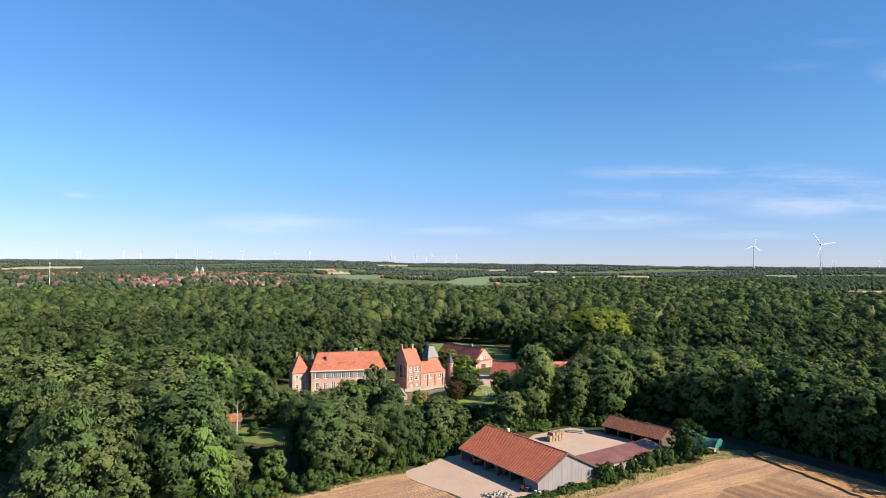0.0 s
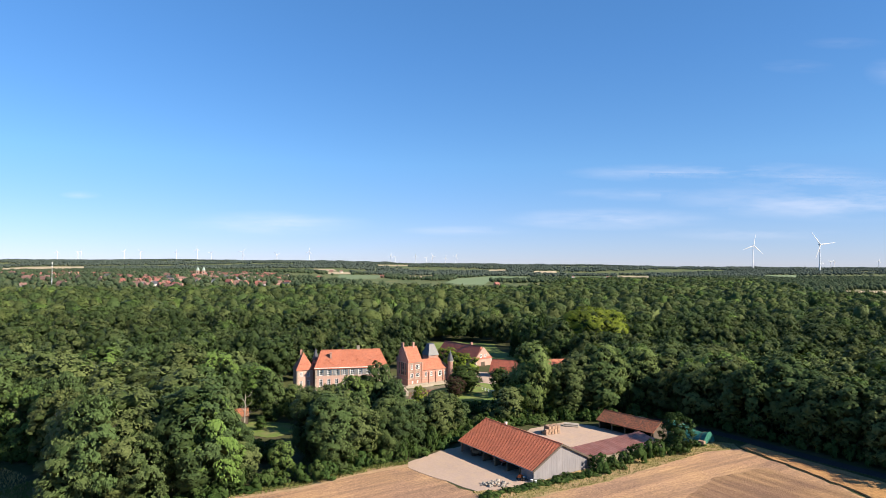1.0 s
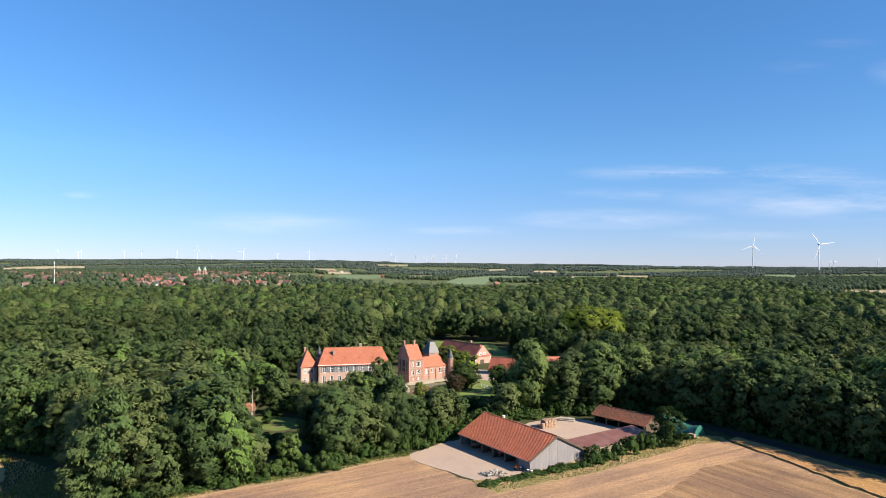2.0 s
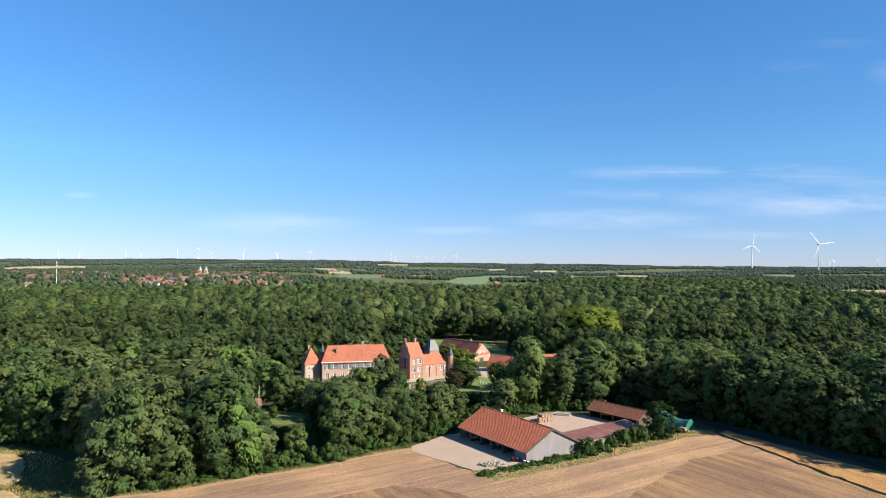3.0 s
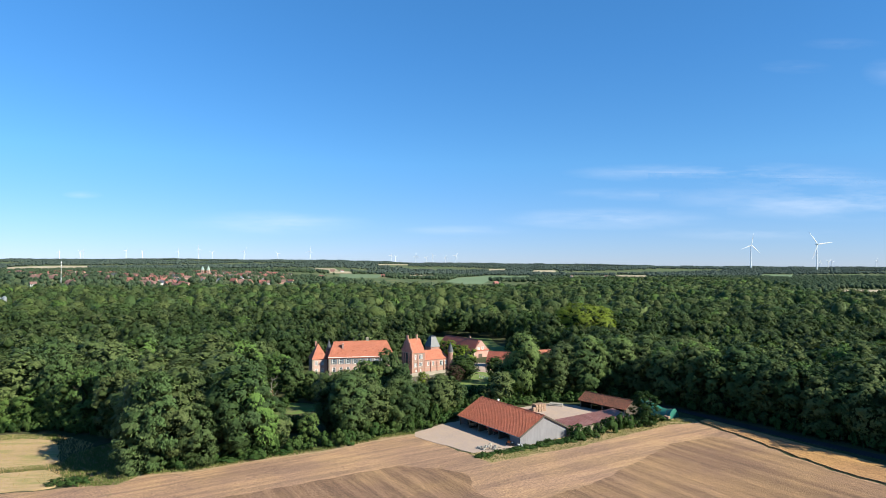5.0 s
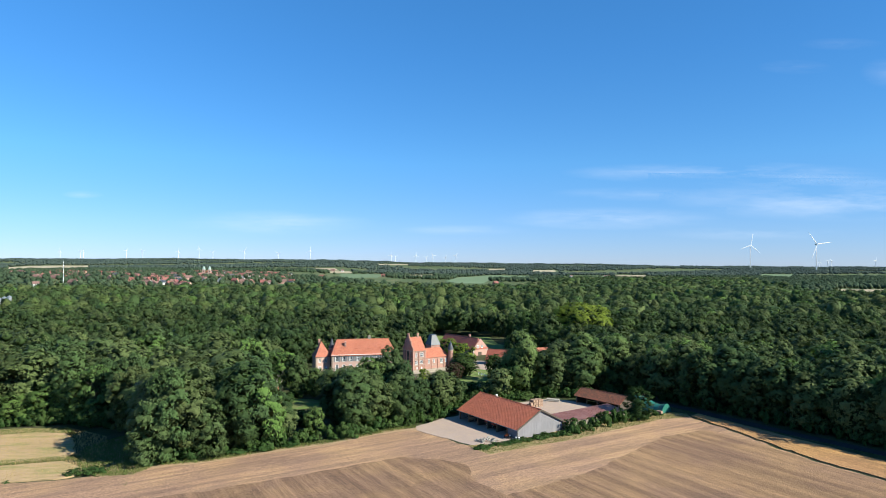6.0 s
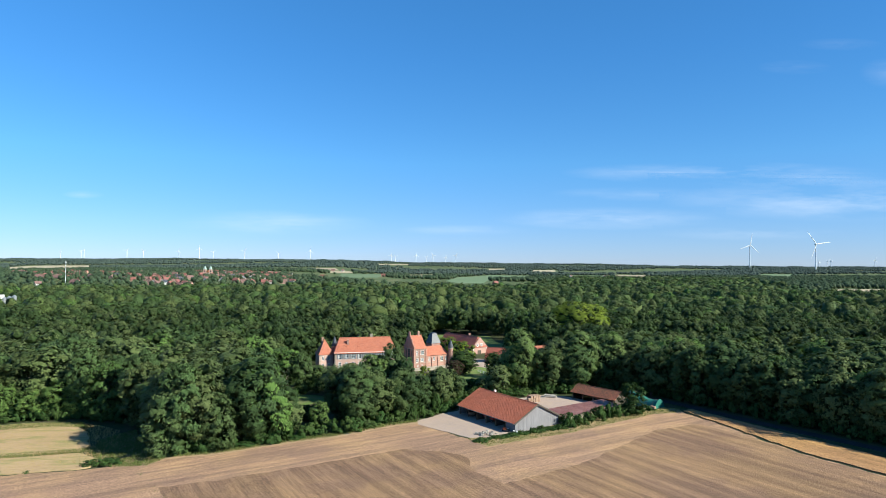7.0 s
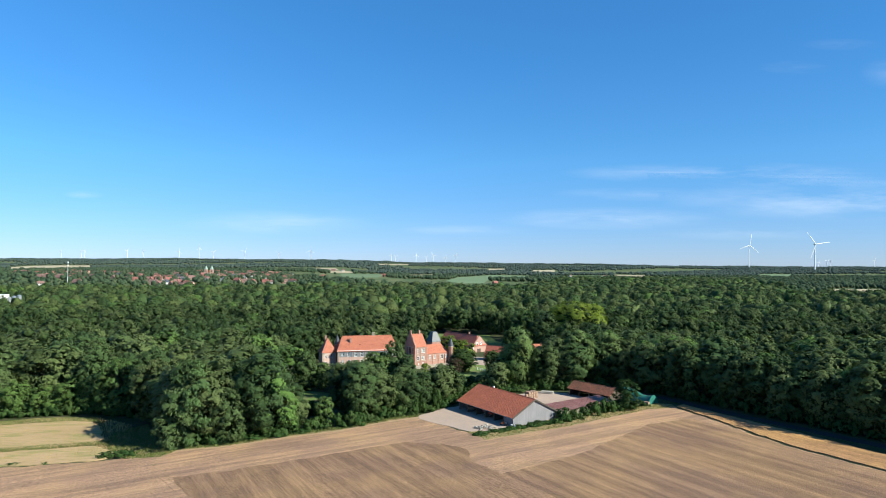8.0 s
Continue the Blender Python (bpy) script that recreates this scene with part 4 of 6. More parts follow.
def build_outbuildings():
    t = thing("coach_house", pose(25.2, 315.9, -3.6, 0, 0, 130.0), "long outbuilding with dark red tiled roof and pale brick gable", "outbuilding")
    L, W, e, r = 31.0, 11.4, 4.9, 10.6
    hs = [(2.4, 3.9, 5.1 - 0.7, 5.1 + 0.9), (6.0, 7.5, 5.1 - 0.7, 5.1 + 0.9), (3.6, 6.6, 0.0, 2.9)]
    m_left = pose(0, W, 0, 0, 0, -90)
    walls(t, L, W, 0, e, r, M_BRICK_PALE, ([], [], [], [(3.6, 6.6, 0.0, 2.9)]), 0.35)
    for x in (3.0, 6.0):
        window(t, m_left @ pose(x, -0.16, 5.2), 1.4, 1.6, 1, 1)
    for k in range(8):
        for y0 in (0.0, W - 0.6):
            part("quoin", one_box(y0, y0 + 0.6, -0.05, -0.003, 0.2 + k * 0.58, 0.6 + k * 0.58, m=m_left), M_RENDER, t)
    part("gable_band", one_box(0.2, W - 0.2, -0.06, -0.003, e - 0.2, e + 0.12, m=m_left), M_RENDER, t, "white band across the gable")
    part("gate_leaf", one_box(3.6, 6.6, 0.12, 0.2, 0.0, 2.9, m=m_left), M_BOARDS_DARK, t, "dark timber coach door")
    roof(t, L, W, e + 0.02, r, M_ROOF_DARK, 14, 0.4, 0.3, (2.2, 0))
    chimney(t, 10, 5.2, r - 0.5, r + 1.1, 0.9)
    u = thing("stable", pose(21.5, 279, -2.9, 0, 0, -22.0), "low stable with dark red tiled roof beside the drive", "outbuilding")
    walls(u, 13, 8, 0, 3.4, 8.0, M_BRICK, ([(2, 3.2, 1, 2.4), (6, 7.2, 1, 2.4), (9.5, 11, 0, 2.3)], [], [], []), 0.3)
    for x in (2.0, 6.0):
        window(u, pose(x, 0, 1.0), 1.2, 1.4, 1, 1)
    part("door", one_box(9.5, 11, 0.1, 0.16, 0, 2.3), M_BOARDS_DARK, u)
    roof(u, 13, 8, 3.42, 8.0, M_ROOF_DARK, 12, 0.4, 0.3)
    v = thing("garden_house", pose(44.5, 244, -2.7, 0, 0, 14.0), "brick house with bright orange tiled roof half hidden by trees", "house")
    walls(v, 15, 9, 0, 8.6, 13.2, M_BRICK, ([(2, 3.2, 4.6, 6.2), (6, 7.2, 4.6, 6.2), (10, 11.2, 4.6, 6.2)], [], [], []), 0.3)
    for x in (2.0, 6.0, 10.0):
        window(v, pose(x, 0, 4.6), 1.2, 1.6, 1, 1)
    roof(v, 15, 9, 8.62, 13.2, M_ROOF_ORANGE, 12, 0.4, 0.3)


build_outbuildings()


# ---- trees ----
def ico(sub):
    bm = bmesh.new()
    bmesh.ops.create_icosphere(bm, subdivisions=sub, radius=1.0)
    bm.verts.index_update()
    v = np.array([x.co for x in bm.verts])
    f = np.array([[q.index for q in x.verts] for x in bm.faces])
    bm.free()
    return v, f


ICO0, ICO1 = ico(1), ico(2)
OCTA = (np.array([(1, 0, 0), (-1, 0, 0), (0, 1, 0), (0, -1, 0), (0, 0, 1), (0, 0, -1)], float),
        np.array([(0, 2, 4), (2, 1, 4), (1, 3, 4), (3, 0, 4), (2, 0, 5), (1, 2, 5), (3, 1, 5), (0, 3, 5)]))


def unit(v):
    return v / np.maximum(np.linalg.norm(v, axis=1, keepdims=True), 1e-9)


def crown(rng, H, R, base, lobes, sprays, size, droop=0.0, top=0.56, clumps=10, core=0.62, flat=0.85, bough_size=0.36, solid=None):
    """A crown as arrays: boughs hung on an uneven dome, clumps of foliage on each bough, and pointed sprays of leaves
    on the clumps.
    Gives vertices, the faces of the inner cores (coloured as shade), and the faces of the sprays."""
    f = (np.arange(lobes) + rng.uniform(0.1, 0.9, lobes)) / lobes
    ang = np.arange(lobes) * 2.39996 + rng.uniform(-0.6, 0.6, lobes)
    girth = np.clip(1 - np.abs((f - top) / np.where(f > top, 1.08 - top, top + 0.12)) ** 2.2, 0.02, 1) ** 0.5
    p1, p2 = rng.uniform(0, 6.3, 2)
    girth = girth * (1 + 0.16 * np.sin(2 * ang + p1) + 0.12 * np.sin(3 * ang + p2)) * rng.uniform(0.84, 1.12, lobes)
    rad = rng.uniform(0.65, 1.2, lobes) * R * bough_size
    out = np.maximum(girth * R - rad * 1.0, 0.04 * R)
    c = np.stack([np.cos(ang) * out, np.sin(ang) * out, base + rad * 0.5 + f * (H - base - rad * 1.5)], 1)
    cv, cf = solid or OCTA
    verts = [cv * r * (core, core, core * 0.95) * rng.uniform(0.75, 1.1, (len(cv), 1)) + p for p, r in zip(c, rad)]
    # an inner mass ties the boughs together
    verts.append(cv * (R * 0.30, R * 0.30, (H - base) * 0.34) + (0, 0, base + (H - base) * 0.42))
    tris = np.concatenate([cf + i * len(cv) for i in range(lobes + 1)])
    k = (lobes + 1) * len(cv)
    outward = unit(c - (0, 0, base + (H - base) * 0.35))
    bough = np.repeat(np.arange(lobes), clumps)
    m = len(bough)
    q = unit(rng.normal(size=(m, 3)) * 0.75 + outward[bough] * 0.8 + (0, 0, 0.15))
    r2 = rad[bough] * rng.uniform(0.22, 0.42, m)
    c2 = c[bough] + q * (rad[bough] * 0.84)[:, None] * (1, 1, flat)
    # leaves also close over each bough between its clumps
    bough, q = np.concatenate([bough, np.arange(lobes)]), np.concatenate([q, outward])
    r2, c2 = np.concatenate([r2, rad * 0.86]), np.concatenate([c2, c])
    m = len(bough)
    n = sprays * 5
    i = rng.choice(m, n, p=r2 ** 1.7 / (r2 ** 1.7).sum())
    d = unit(rng.normal(size=(n, 3)) + q[i] * 0.5 + (0, 0, 0.5))
    pos = c2[i] + d * r2[i][:, None] * rng.uniform(0.55, 1.15, (n, 1)) * (1.1, 1.1, flat)
    gap = np.min([np.linalg.norm(pos - p, axis=1) / r for p, r in zip(c, rad)], axis=0)
    keep = (gap > 0.78) & (pos[:, 2] > base * 0.5)
    pos, d, i = pos[keep][:sprays], d[keep][:sprays], i[keep][:sprays]
    n = len(pos)
    dome = unit((pos - (0, 0, base + (H - base) * 0.45)) * (1, 1, 0.75))
    nrm = unit(dome * 1.1 + d * 0.5 + q[i] * 0.25 + rng.normal(size=(n, 3)) * 0.27 + (0, 0, 0.15))
    t = unit(np.cross(nrm, rng.normal(size=(n, 3))))
    if droop:
        t = unit(t * (1 - droop) + unit(outward[bough[i]] * (1, 1, 0) + (0, 0, -0.9)) * droop)
    s = unit(np.cross(nrm, t))
    ln, wd = size * rng.uniform(0.6, 1.5, (n, 1)), size * rng.uniform(0.32, 0.62, (n, 1))
    tri = np.stack([pos - t * ln * 0.5 - s * wd, pos - t * ln * 0.5 + s * wd, pos + t * ln], 1).reshape(-1, 3)
    return np.concatenate(verts + [tri]), tris, np.arange(n * 3).reshape(n, 3) + k


def trunk_bm(rng, H, base, r, limbs=6):
    bm = bmesh.new()
    top = H * 0.72
    lean = rng.uniform(-0.4, 0.4, 2)
    knots = [Vector((lean[0] * f, lean[1] * f, f * top)) for f in (0, 0.12, 0.45, 1)]
    rr = (r * 1.35, r, r * 0.7, r * 0.22)
    for i in range(3):
        tube(bm, knots[i], knots[i + 1], rr[i], rr[i + 1], 7, False)
    for i in range(limbs):
        f = rng.uniform(0.35, 0.85)
        p = Vector((lean[0] * f, lean[1] * f, f * top))
        a = i * 2.4 + rng.uniform(-0.4, 0.4)
        q = p + Vector((math.cos(a), math.sin(a), rng.uniform(0.5, 1.1))) * H * 0.17
        tube(bm, p, q, r * 0.35, r * 0.1, 5, False)
    return bm


rng = np.random.default_rng(11)
FAR_AWAY = pose(0, -3000, -60)
TREE_KINDS = []
# height, radius, lowest leaves, boughs, droop, height of the widest part
for H, R, base, lobes, droop, top in ((20, 6.6, 1.2, 36, 0.15, 0.52), (20, 6.0, 0.8, 36, 0.45, 0.40), (20, 7.2, 1.6, 40, 0.15, 0.60), (20, 5.6, 0.5, 36, 0.6, 0.34), (20, 6.6, 1.4, 34, 0.25, 0.50),
                                      (20, 7.6, 1.0, 42, 0.25, 0.56), (20, 6.0, 0.5, 38, 0.7, 0.42), (20, 6.2, 1.4, 32, 0.1, 0.62)):
    v, t3, l3 = crown(rng, H, R, base, lobes, 5700, 0.385, droop, top, core=0.72)
    tb = trunk_bm(rng, H, base, 0.34)
    tm = bpy.data.meshes.new("trunk")
    tb.to_mesh(tm)
    tb.free()
    tm.materials.append(M_BARK)
    TREE_KINDS.append((tm, raw_mesh("crown", v, [t3, l3], M_LEAF, inner=M_CROWN_SHADE)))
BACK_KINDS = []
for H, R, base, lobes, droop, top in ((20, 6.8, 1.6, 34, 0.1, 0.56), (20, 6.2, 1.4, 34, 0.3, 0.46), (20, 7.4, 2.0, 38, 0.1, 0.62), (20, 6.0, 1.2, 34, 0.4, 0.42), (20, 7.0, 1.6, 34, 0.1, 0.55)):
    v, t3, l3 = crown(rng, H, R, base, lobes, 3100, 0.50, droop, top, core=0.72)
    BACK_KINDS.append((TREE_KINDS[len(BACK_KINDS)][0], raw_mesh("crown", v, [t3, l3], M_LEAF, inner=M_CROWN_SHADE)))
BUSH_KINDS = []
for H, R, lobes in ((3.0, 2.1, 10), (3.0, 2.4, 12), (3.0, 1.8, 9)):
    v, t3, l3 = crown(rng, H, R, 0.05, lobes, 640, 0.28, 0.1, 0.42, 6, bough_size=0.34)
    BUSH_KINDS.append(raw_mesh("leaves", v, [t3, l3], M_SHRUB, inner=M_CROWN_SHADE))


def plant_tree(x, y, h, spread=1.0, kind=None, mat=None, label="tall broadleaf tree with dense dark green crown", group="woodland trees", turn=None, r=None):
    r = r or random
    kinds = TREE_KINDS if kind is not None or (y < 162 and x < 92) else BACK_KINDS
    tm, cm = kinds[r.randrange(len(kinds)) if kind is None else kind]
    e = thing("tree", pose(x, y, land_z(x, y) - 0.1, 0, 0, r.uniform(0, 360) if turn is None else turn) @ Matrix.Diagonal((h / 20 * spread, h / 20 * spread, h / 20, 1)), label, "tree", group)
    new("trunk", tm).parent = e
    if mat:
        cm = cm.copy()
        cm.materials[0] = mat
    c = new("crown", cm)
    c.parent = e
    return e


def plant_bush(x, y, h, w, label="leafy green bush beside the field", group="bushes", mat=None, r=None):
    r = r or random
    me = r.choice(BUSH_KINDS)
    if mat:
        me = me.copy()
        me.materials[0] = mat
    ob = new("bush", me)
    ob.matrix_world = pose(x, y, land_z(x, y) - 0.1, 0, 0, r.uniform(0, 360)) @ Matrix.Diagonal((w / 4.2, w / 4.2, h / 3, 1))
    return tagged(ob, label, "bush", group)


FARM = [(3, 128), (12, 118), (40, 133), (76, 160), (84, 168), (68, 196), (57, 190), (44, 189), (36, 192), (22, 181), (2, 164), (-7, 156)]
FORECOURT = [(-2, 258), (14, 258), (28, 258), (42, 252), (42, 242), (62, 244), (64, 262), (56, 280), (52, 300), (40, 322), (30, 330), (20, 352), (-4, 352), (-14, 340), (-6, 300)]
OPEN = [FIELD, WESTFIELD, MEADOW_NEAR, MEADOW, STRIP, ROAD, YARD, BACKYARD, GLADE, LAWN, BACKLAWN, FARM, FORECOURT,
        [(-456, 578), (-412, 578), (-398, 545), (-436, 545)],
        [(-50, 168), (-36, 160), (-32, 168), (-44, 180)],
        [(-90, 100), (-70, 100), (-70, 113), (-79, 116), (-85, 128), (-92, 140), (-104, 150), (-112, 150), (-100, 120)]]


def wooded(x, y, margin=2.6):
    ok = np.ones(np.shape(x), bool)
    for dx, dy in ((0, 0), (margin, 0), (-margin, 0), (0, margin), (0, -margin)):
        for p in OPEN:
            ok &= ~inside(p, x + dx, y + dy)
    ok &= island(x, y) > 12
    # south of the wood edge everything is open but the wood beyond the lane
    lane_x = np.interp(-y, [-194, -173, -145, -115, -80, -37, 60], [69, 82, 100, 121, 143, 169, 230]) + 5.8
    edge_y = np.interp(x, [-330, -200, -147, -124, -100, -92, -78, -62, -48, -32, -17, -7], [133, 143, 151, 156, 146, 122, 116.5, 119, 127, 134, 145, 155])
    west = (x < 0) & (y > edge_y + 1)
    east = (x > lane_x)
    mid = (x >= 0) & (y > 164) & (x <= lane_x)
    mid |= (x >= 60) & (y > 196)
    ok &= west | east | mid
    return ok


def far_edge(x, y):
    """How far the great wood reaches, by bearing."""
    return np.interp(x / np.maximum(y, 1), [-0.75, -0.35, -0.1, 0.05, 0.14, 0.22, 0.5, 0.56, 0.64, 0.9], [900, 980, 1080, 1040, 1060, 1750, 1700, 1300, 800, 820])


def scatter(x0, x1, y0, y1, step, seed, loose=0.38):
    g = np.random.default_rng(seed)
    gx, gy = np.meshgrid(np.arange(x0, x1, step), np.arange(y0, y1, step))
    gx = gx + (np.arange(gx.shape[0])[:, None] % 2) * step / 2
    x, y = gx.ravel() + g.uniform(-loose, loose, gx.size) * step, gy.ravel() + g.uniform(-loose, loose, gx.size) * step
    return x, y, g


def top_limit(x, y):
    """Caps tree heights to fit the camera's view: castle, lawn, drive and glade stay in sight."""
    z = land(x, y)
    lim = np.full(np.shape(x), 30.0)
    a = x / (y + 0.5)
    slope = np.interp(a, [-0.295, -0.268, -0.225, -0.18, -0.165, -0.10, -0.085, -0.070, -0.04, -0.02, 0.012, 0.03, 0.09, 0.105, 0.125, 0.165, 0.175, 0.215, 0.23],
                      [0.10, 0.195, 0.20, 0.20, 0.168, 0.165, 0.185, 0.232, 0.232, 0.207, 0.215, 0.229, 0.229, 0.205, 0.13, 0.13, 0.156, 0.156, 0.10])
    deep = np.interp(a, [-0.28, -0.08, 0.0, 0.12, 0.165, 0.175, 0.23], [237, 237, 258, 262, 200, 242, 242])
    lim = np.where((a > -0.295) & (a < 0.23) & (y < deep), np.minimum(lim, 50.2 - slope * y - z), lim)
    b = x / (y + 54.5)
    slope = np.interp(b, [-0.225, -0.208, -0.172, -0.128, -0.118, -0.076, -0.066, -0.02, 0.0, 0.012, 0.08, 0.095],
                      [0.10, 0.158, 0.158, 0.156, 0.146, 0.146, 0.168, 0.164, 0.160, 0.172, 0.172, 0.10])
    lim = np.where((b > -0.225) & (b < 0.095) & (y < deep), np.minimum(lim, 50.5 - slope * (y + 54.5) - z), lim)
    glade = (a > -0.40) & (a < -0.21) & (y < 176)
    lim = np.where(glade, np.minimum(lim, 50.2 - np.interp(a, [-0.40, -0.36, -0.345, -0.255, -0.24, -0.21], [0.15, 0.255, 0.298, 0.298, 0.255, 0.17]) * y - z), lim)
    return lim


# the trees near the farm and castle, each a thing of its own
tx, ty, g = scatter(-190, 190, 100, 236, 10.6, 5)
view = np.abs(tx) < 0.80 * (ty + 55) + 12
ok = wooded(tx, ty) & view
tx, ty = tx[ok], ty[ok]
hs = np.minimum(np.where(tx < 0, g.uniform(15.5, 25.5, len(tx)), g.uniform(18, 24, len(tx))), top_limit(tx, ty) * g.uniform(0.86, 1.0, len(tx)))
order = np.argsort(np.hypot(tx, ty + 20))
NEAR = np.zeros(len(tx), bool)
NEAR[order[:240]] = True
rt = random.Random(7)
for x, y, h in zip(tx[NEAR], ty[NEAR], hs[NEAR]):
    if h > 6.5:
        tag = "tall broadleaf tree with dense dark green crown" if h > 15 else "middling broadleaf park tree near the castle moat"
        plant_tree(x, y, h, rt.uniform(0.92, 1.25) * (1.0 if h > 13 else 1.08), label=tag, r=rt)
    elif h > 1.5:
        plant_bush(x, y, h, rt.uniform(4.5, 6.5), "rounded green park shrub near the castle moat", "park shrubs", r=rt)
late = (tx[~NEAR], ty[~NEAR], hs[~NEAR])


# undergrowth in the park and behind the yard
ux, uy, g = scatter(-62, 78, 150, 232, 5.2, 8)
ok = wooded(ux, uy, 1.5) & (uy < 205 + 27 * (ux < 20))
ru = random.Random(21)
for x, y in zip(ux[ok], uy[ok]):
    lim_h = float(top_limit(np.array([x]), np.array([y]))[0])
    if lim_h > 1.2 and ru.random() < 0.75:
        plant_bush(x, y, min(ru.uniform(2.0, 5.5), lim_h), ru.uniform(4.2, 6.4), "green undergrowth shrub beneath the park trees", "park undergrowth", r=ru)


# the great wood behind: too many trees to count
def wood_mass(name, kinds, x, y, h, g, material, label, wide=(0.7, 1.3), inner=None):
    pick = g.integers(0, len(kinds), len(x))
    vs, ts, qs, tones, k = [], [], [], [], 0
    z = land(x, y) - 0.2
    for i, (v, t3, q4) in enumerate(kinds):
        s = np.nonzero(pick == i)[0]
        if not len(s):
            continue
        a = g.uniform(0, 2 * math.pi, len(s))
        w = h[s] / 20 * g.uniform(*wide, len(s))
        ca, sa = np.cos(a) * w, np.sin(a) * w
        px = v[None, :, 0] * ca[:, None] - v[None, :, 1] * sa[:, None] + x[s][:, None]
        py = v[None, :, 0] * sa[:, None] + v[None, :, 1] * ca[:, None] + y[s][:, None]
        pz = v[None, :, 2] * (h[s] / 20)[:, None] + z[s][:, None]
        vs.append(np.stack([px, py, pz], 2).reshape(-1, 3))
        tones.append(np.repeat(g.uniform(0, 1, len(s)), len(v)))
        off = k + np.arange(len(s))[:, None, None] * len(v)
        ts.append((t3[None] + off).reshape(-1, 3))
        if len(q4):
            qs.append((q4[None] + off).reshape(-1, q4.shape[1]))
        k += len(s) * len(v)
    me = raw_mesh(name, np.concatenate(vs), [np.concatenate(ts)] + ([np.concatenate(qs)] if qs else []), material, False, inner)
    me.attributes.new("tone", "FLOAT", "POINT").data.foreach_set("value", np.concatenate(tones).astype(np.float32))
    ob = new(name, me)
    return tagged(ob, label, "wood", kind="stuff")


K1 = [crown(rng, 20, r, 3.0, 20, 980, 0.67, dr, top, 8, 0.80, bough_size=0.40) for r, dr, top in ((8.0, 0, 0.60), (7.2, 0.3, 0.52), (9.0, 0, 0.64), (7.6, 0.4, 0.56), (8.4, 0.1, 0.60), (6.8, 0.0, 0.50))]


def dome_tree(r, h0, sprays, size):
    """A far tree: one uneven rounded crown, closed over with sprays of leaves that follow its shape."""
    cv, cf = ICO1
    p = rng.uniform(0, 6.3, 3)
    ang = np.arctan2(cv[:, 1], cv[:, 0])
    bulge = lambda a, z: 1 + 0.13 * np.sin(2 * a + p[0] + z * 2) + 0.10 * np.sin(3 * a + p[1] - z * 3) + 0.08 * np.sin(5 * a + p[2] + z * 5)
    k = np.stack([np.where(cv[:, 2] > 0, 1.0, 0.92)] * 3, 1)
    v = cv * (r, r, 20 - h0) * k * bulge(ang, cv[:, 2])[:, None] * rng.uniform(0.9, 1.06, (len(cv), 1)) + (0, 0, h0)
    q = unit(rng.normal(size=(sprays, 3)) + (0, 0, 0.55))
    pos = q * (r, r, 20 - h0) * bulge(np.arctan2(q[:, 1], q[:, 0]), q[:, 2])[:, None] * rng.uniform(0.94, 1.10, (sprays, 1)) + (0, 0, h0)
    nrm = unit(q + rng.normal(size=(sprays, 3)) * 0.35)
    t = unit(np.cross(nrm, rng.normal(size=(sprays, 3))))
    w = np.cross(nrm, t)
    ln, wd = size * rng.uniform(0.7, 1.4, (sprays, 1)), size * rng.uniform(0.4, 0.8, (sprays, 1))
    tri = np.stack([pos - t * ln * 0.5 - w * wd, pos - t * ln * 0.5 + w * wd, pos + t * ln], 1).reshape(-1, 3)
    return np.concatenate([v, tri]), cf, np.arange(sprays * 3).reshape(sprays, 3) + len(v)


K2 = [dome_tree(r, z, 215, 1.12) for r, z in ((7.6, 11), (7.0, 10), (8.6, 12), (7.4, 11.5), (8.0, 10.5), (6.6, 9.5))]
K3 = [dome_tree(r, z, 40, 1.7) for r, z in ((7.6, 12), (7.0, 11), (8.4, 12.5), (9.0, 12))]


def small_tree(r, sprays):
    """A tree seen from a kilometre or more: an uneven mass with a ragged outline."""
    core = ICO0[0] * (r, r, 8.6) * rng.uniform(0.62, 1.12, (12, 1)) + (0, 0, 10.5)
    q = unit(rng.normal(size=(sprays, 3)) + (0, 0, 0.4))
    pos = q * (r, r, 8.6) * rng.uniform(0.85, 1.2, (sprays, 1)) + (0, 0, 10.5)
    t, w = unit(rng.normal(size=(sprays, 3))), unit(rng.normal(size=(sprays, 3)))
    tri = np.stack([pos - t * 1.6, pos + w * 1.5, pos + t * 1.5 + (0, 0, 0.8)], 1).reshape(-1, 3)
    return np.concatenate([core, tri]), ICO0[1], np.arange(sprays * 3).reshape(sprays, 3) + 12


K4 = [small_tree(r, 26) for r in (6.0, 7.0, 8.0, 6.5)]
K5 = [small_tree(r, 5) for r in (6.5, 7.5, 8.5, 7.0)]


def band(y0, y1, step, seed, hlo, hhi):
    x, y, g = scatter(-y1 * 0.84 - 60, y1 * 0.84 + 60, y0, y1, step, seed)
    s = (np.abs(x) < 0.765 * (y + 55) + 22) & wooded(x, y) & (y < far_edge(x, y) + 25 * np.sin(x / 37.0))
    x, y = x[s], y[s]
    clump = np.sin(x / 31.0 + y / 47.0) + np.sin(x / 67.0 - y / 29.0)
    h = g.uniform(hlo, hhi, len(x)) + clump * 1.2
    return x, y, h, g


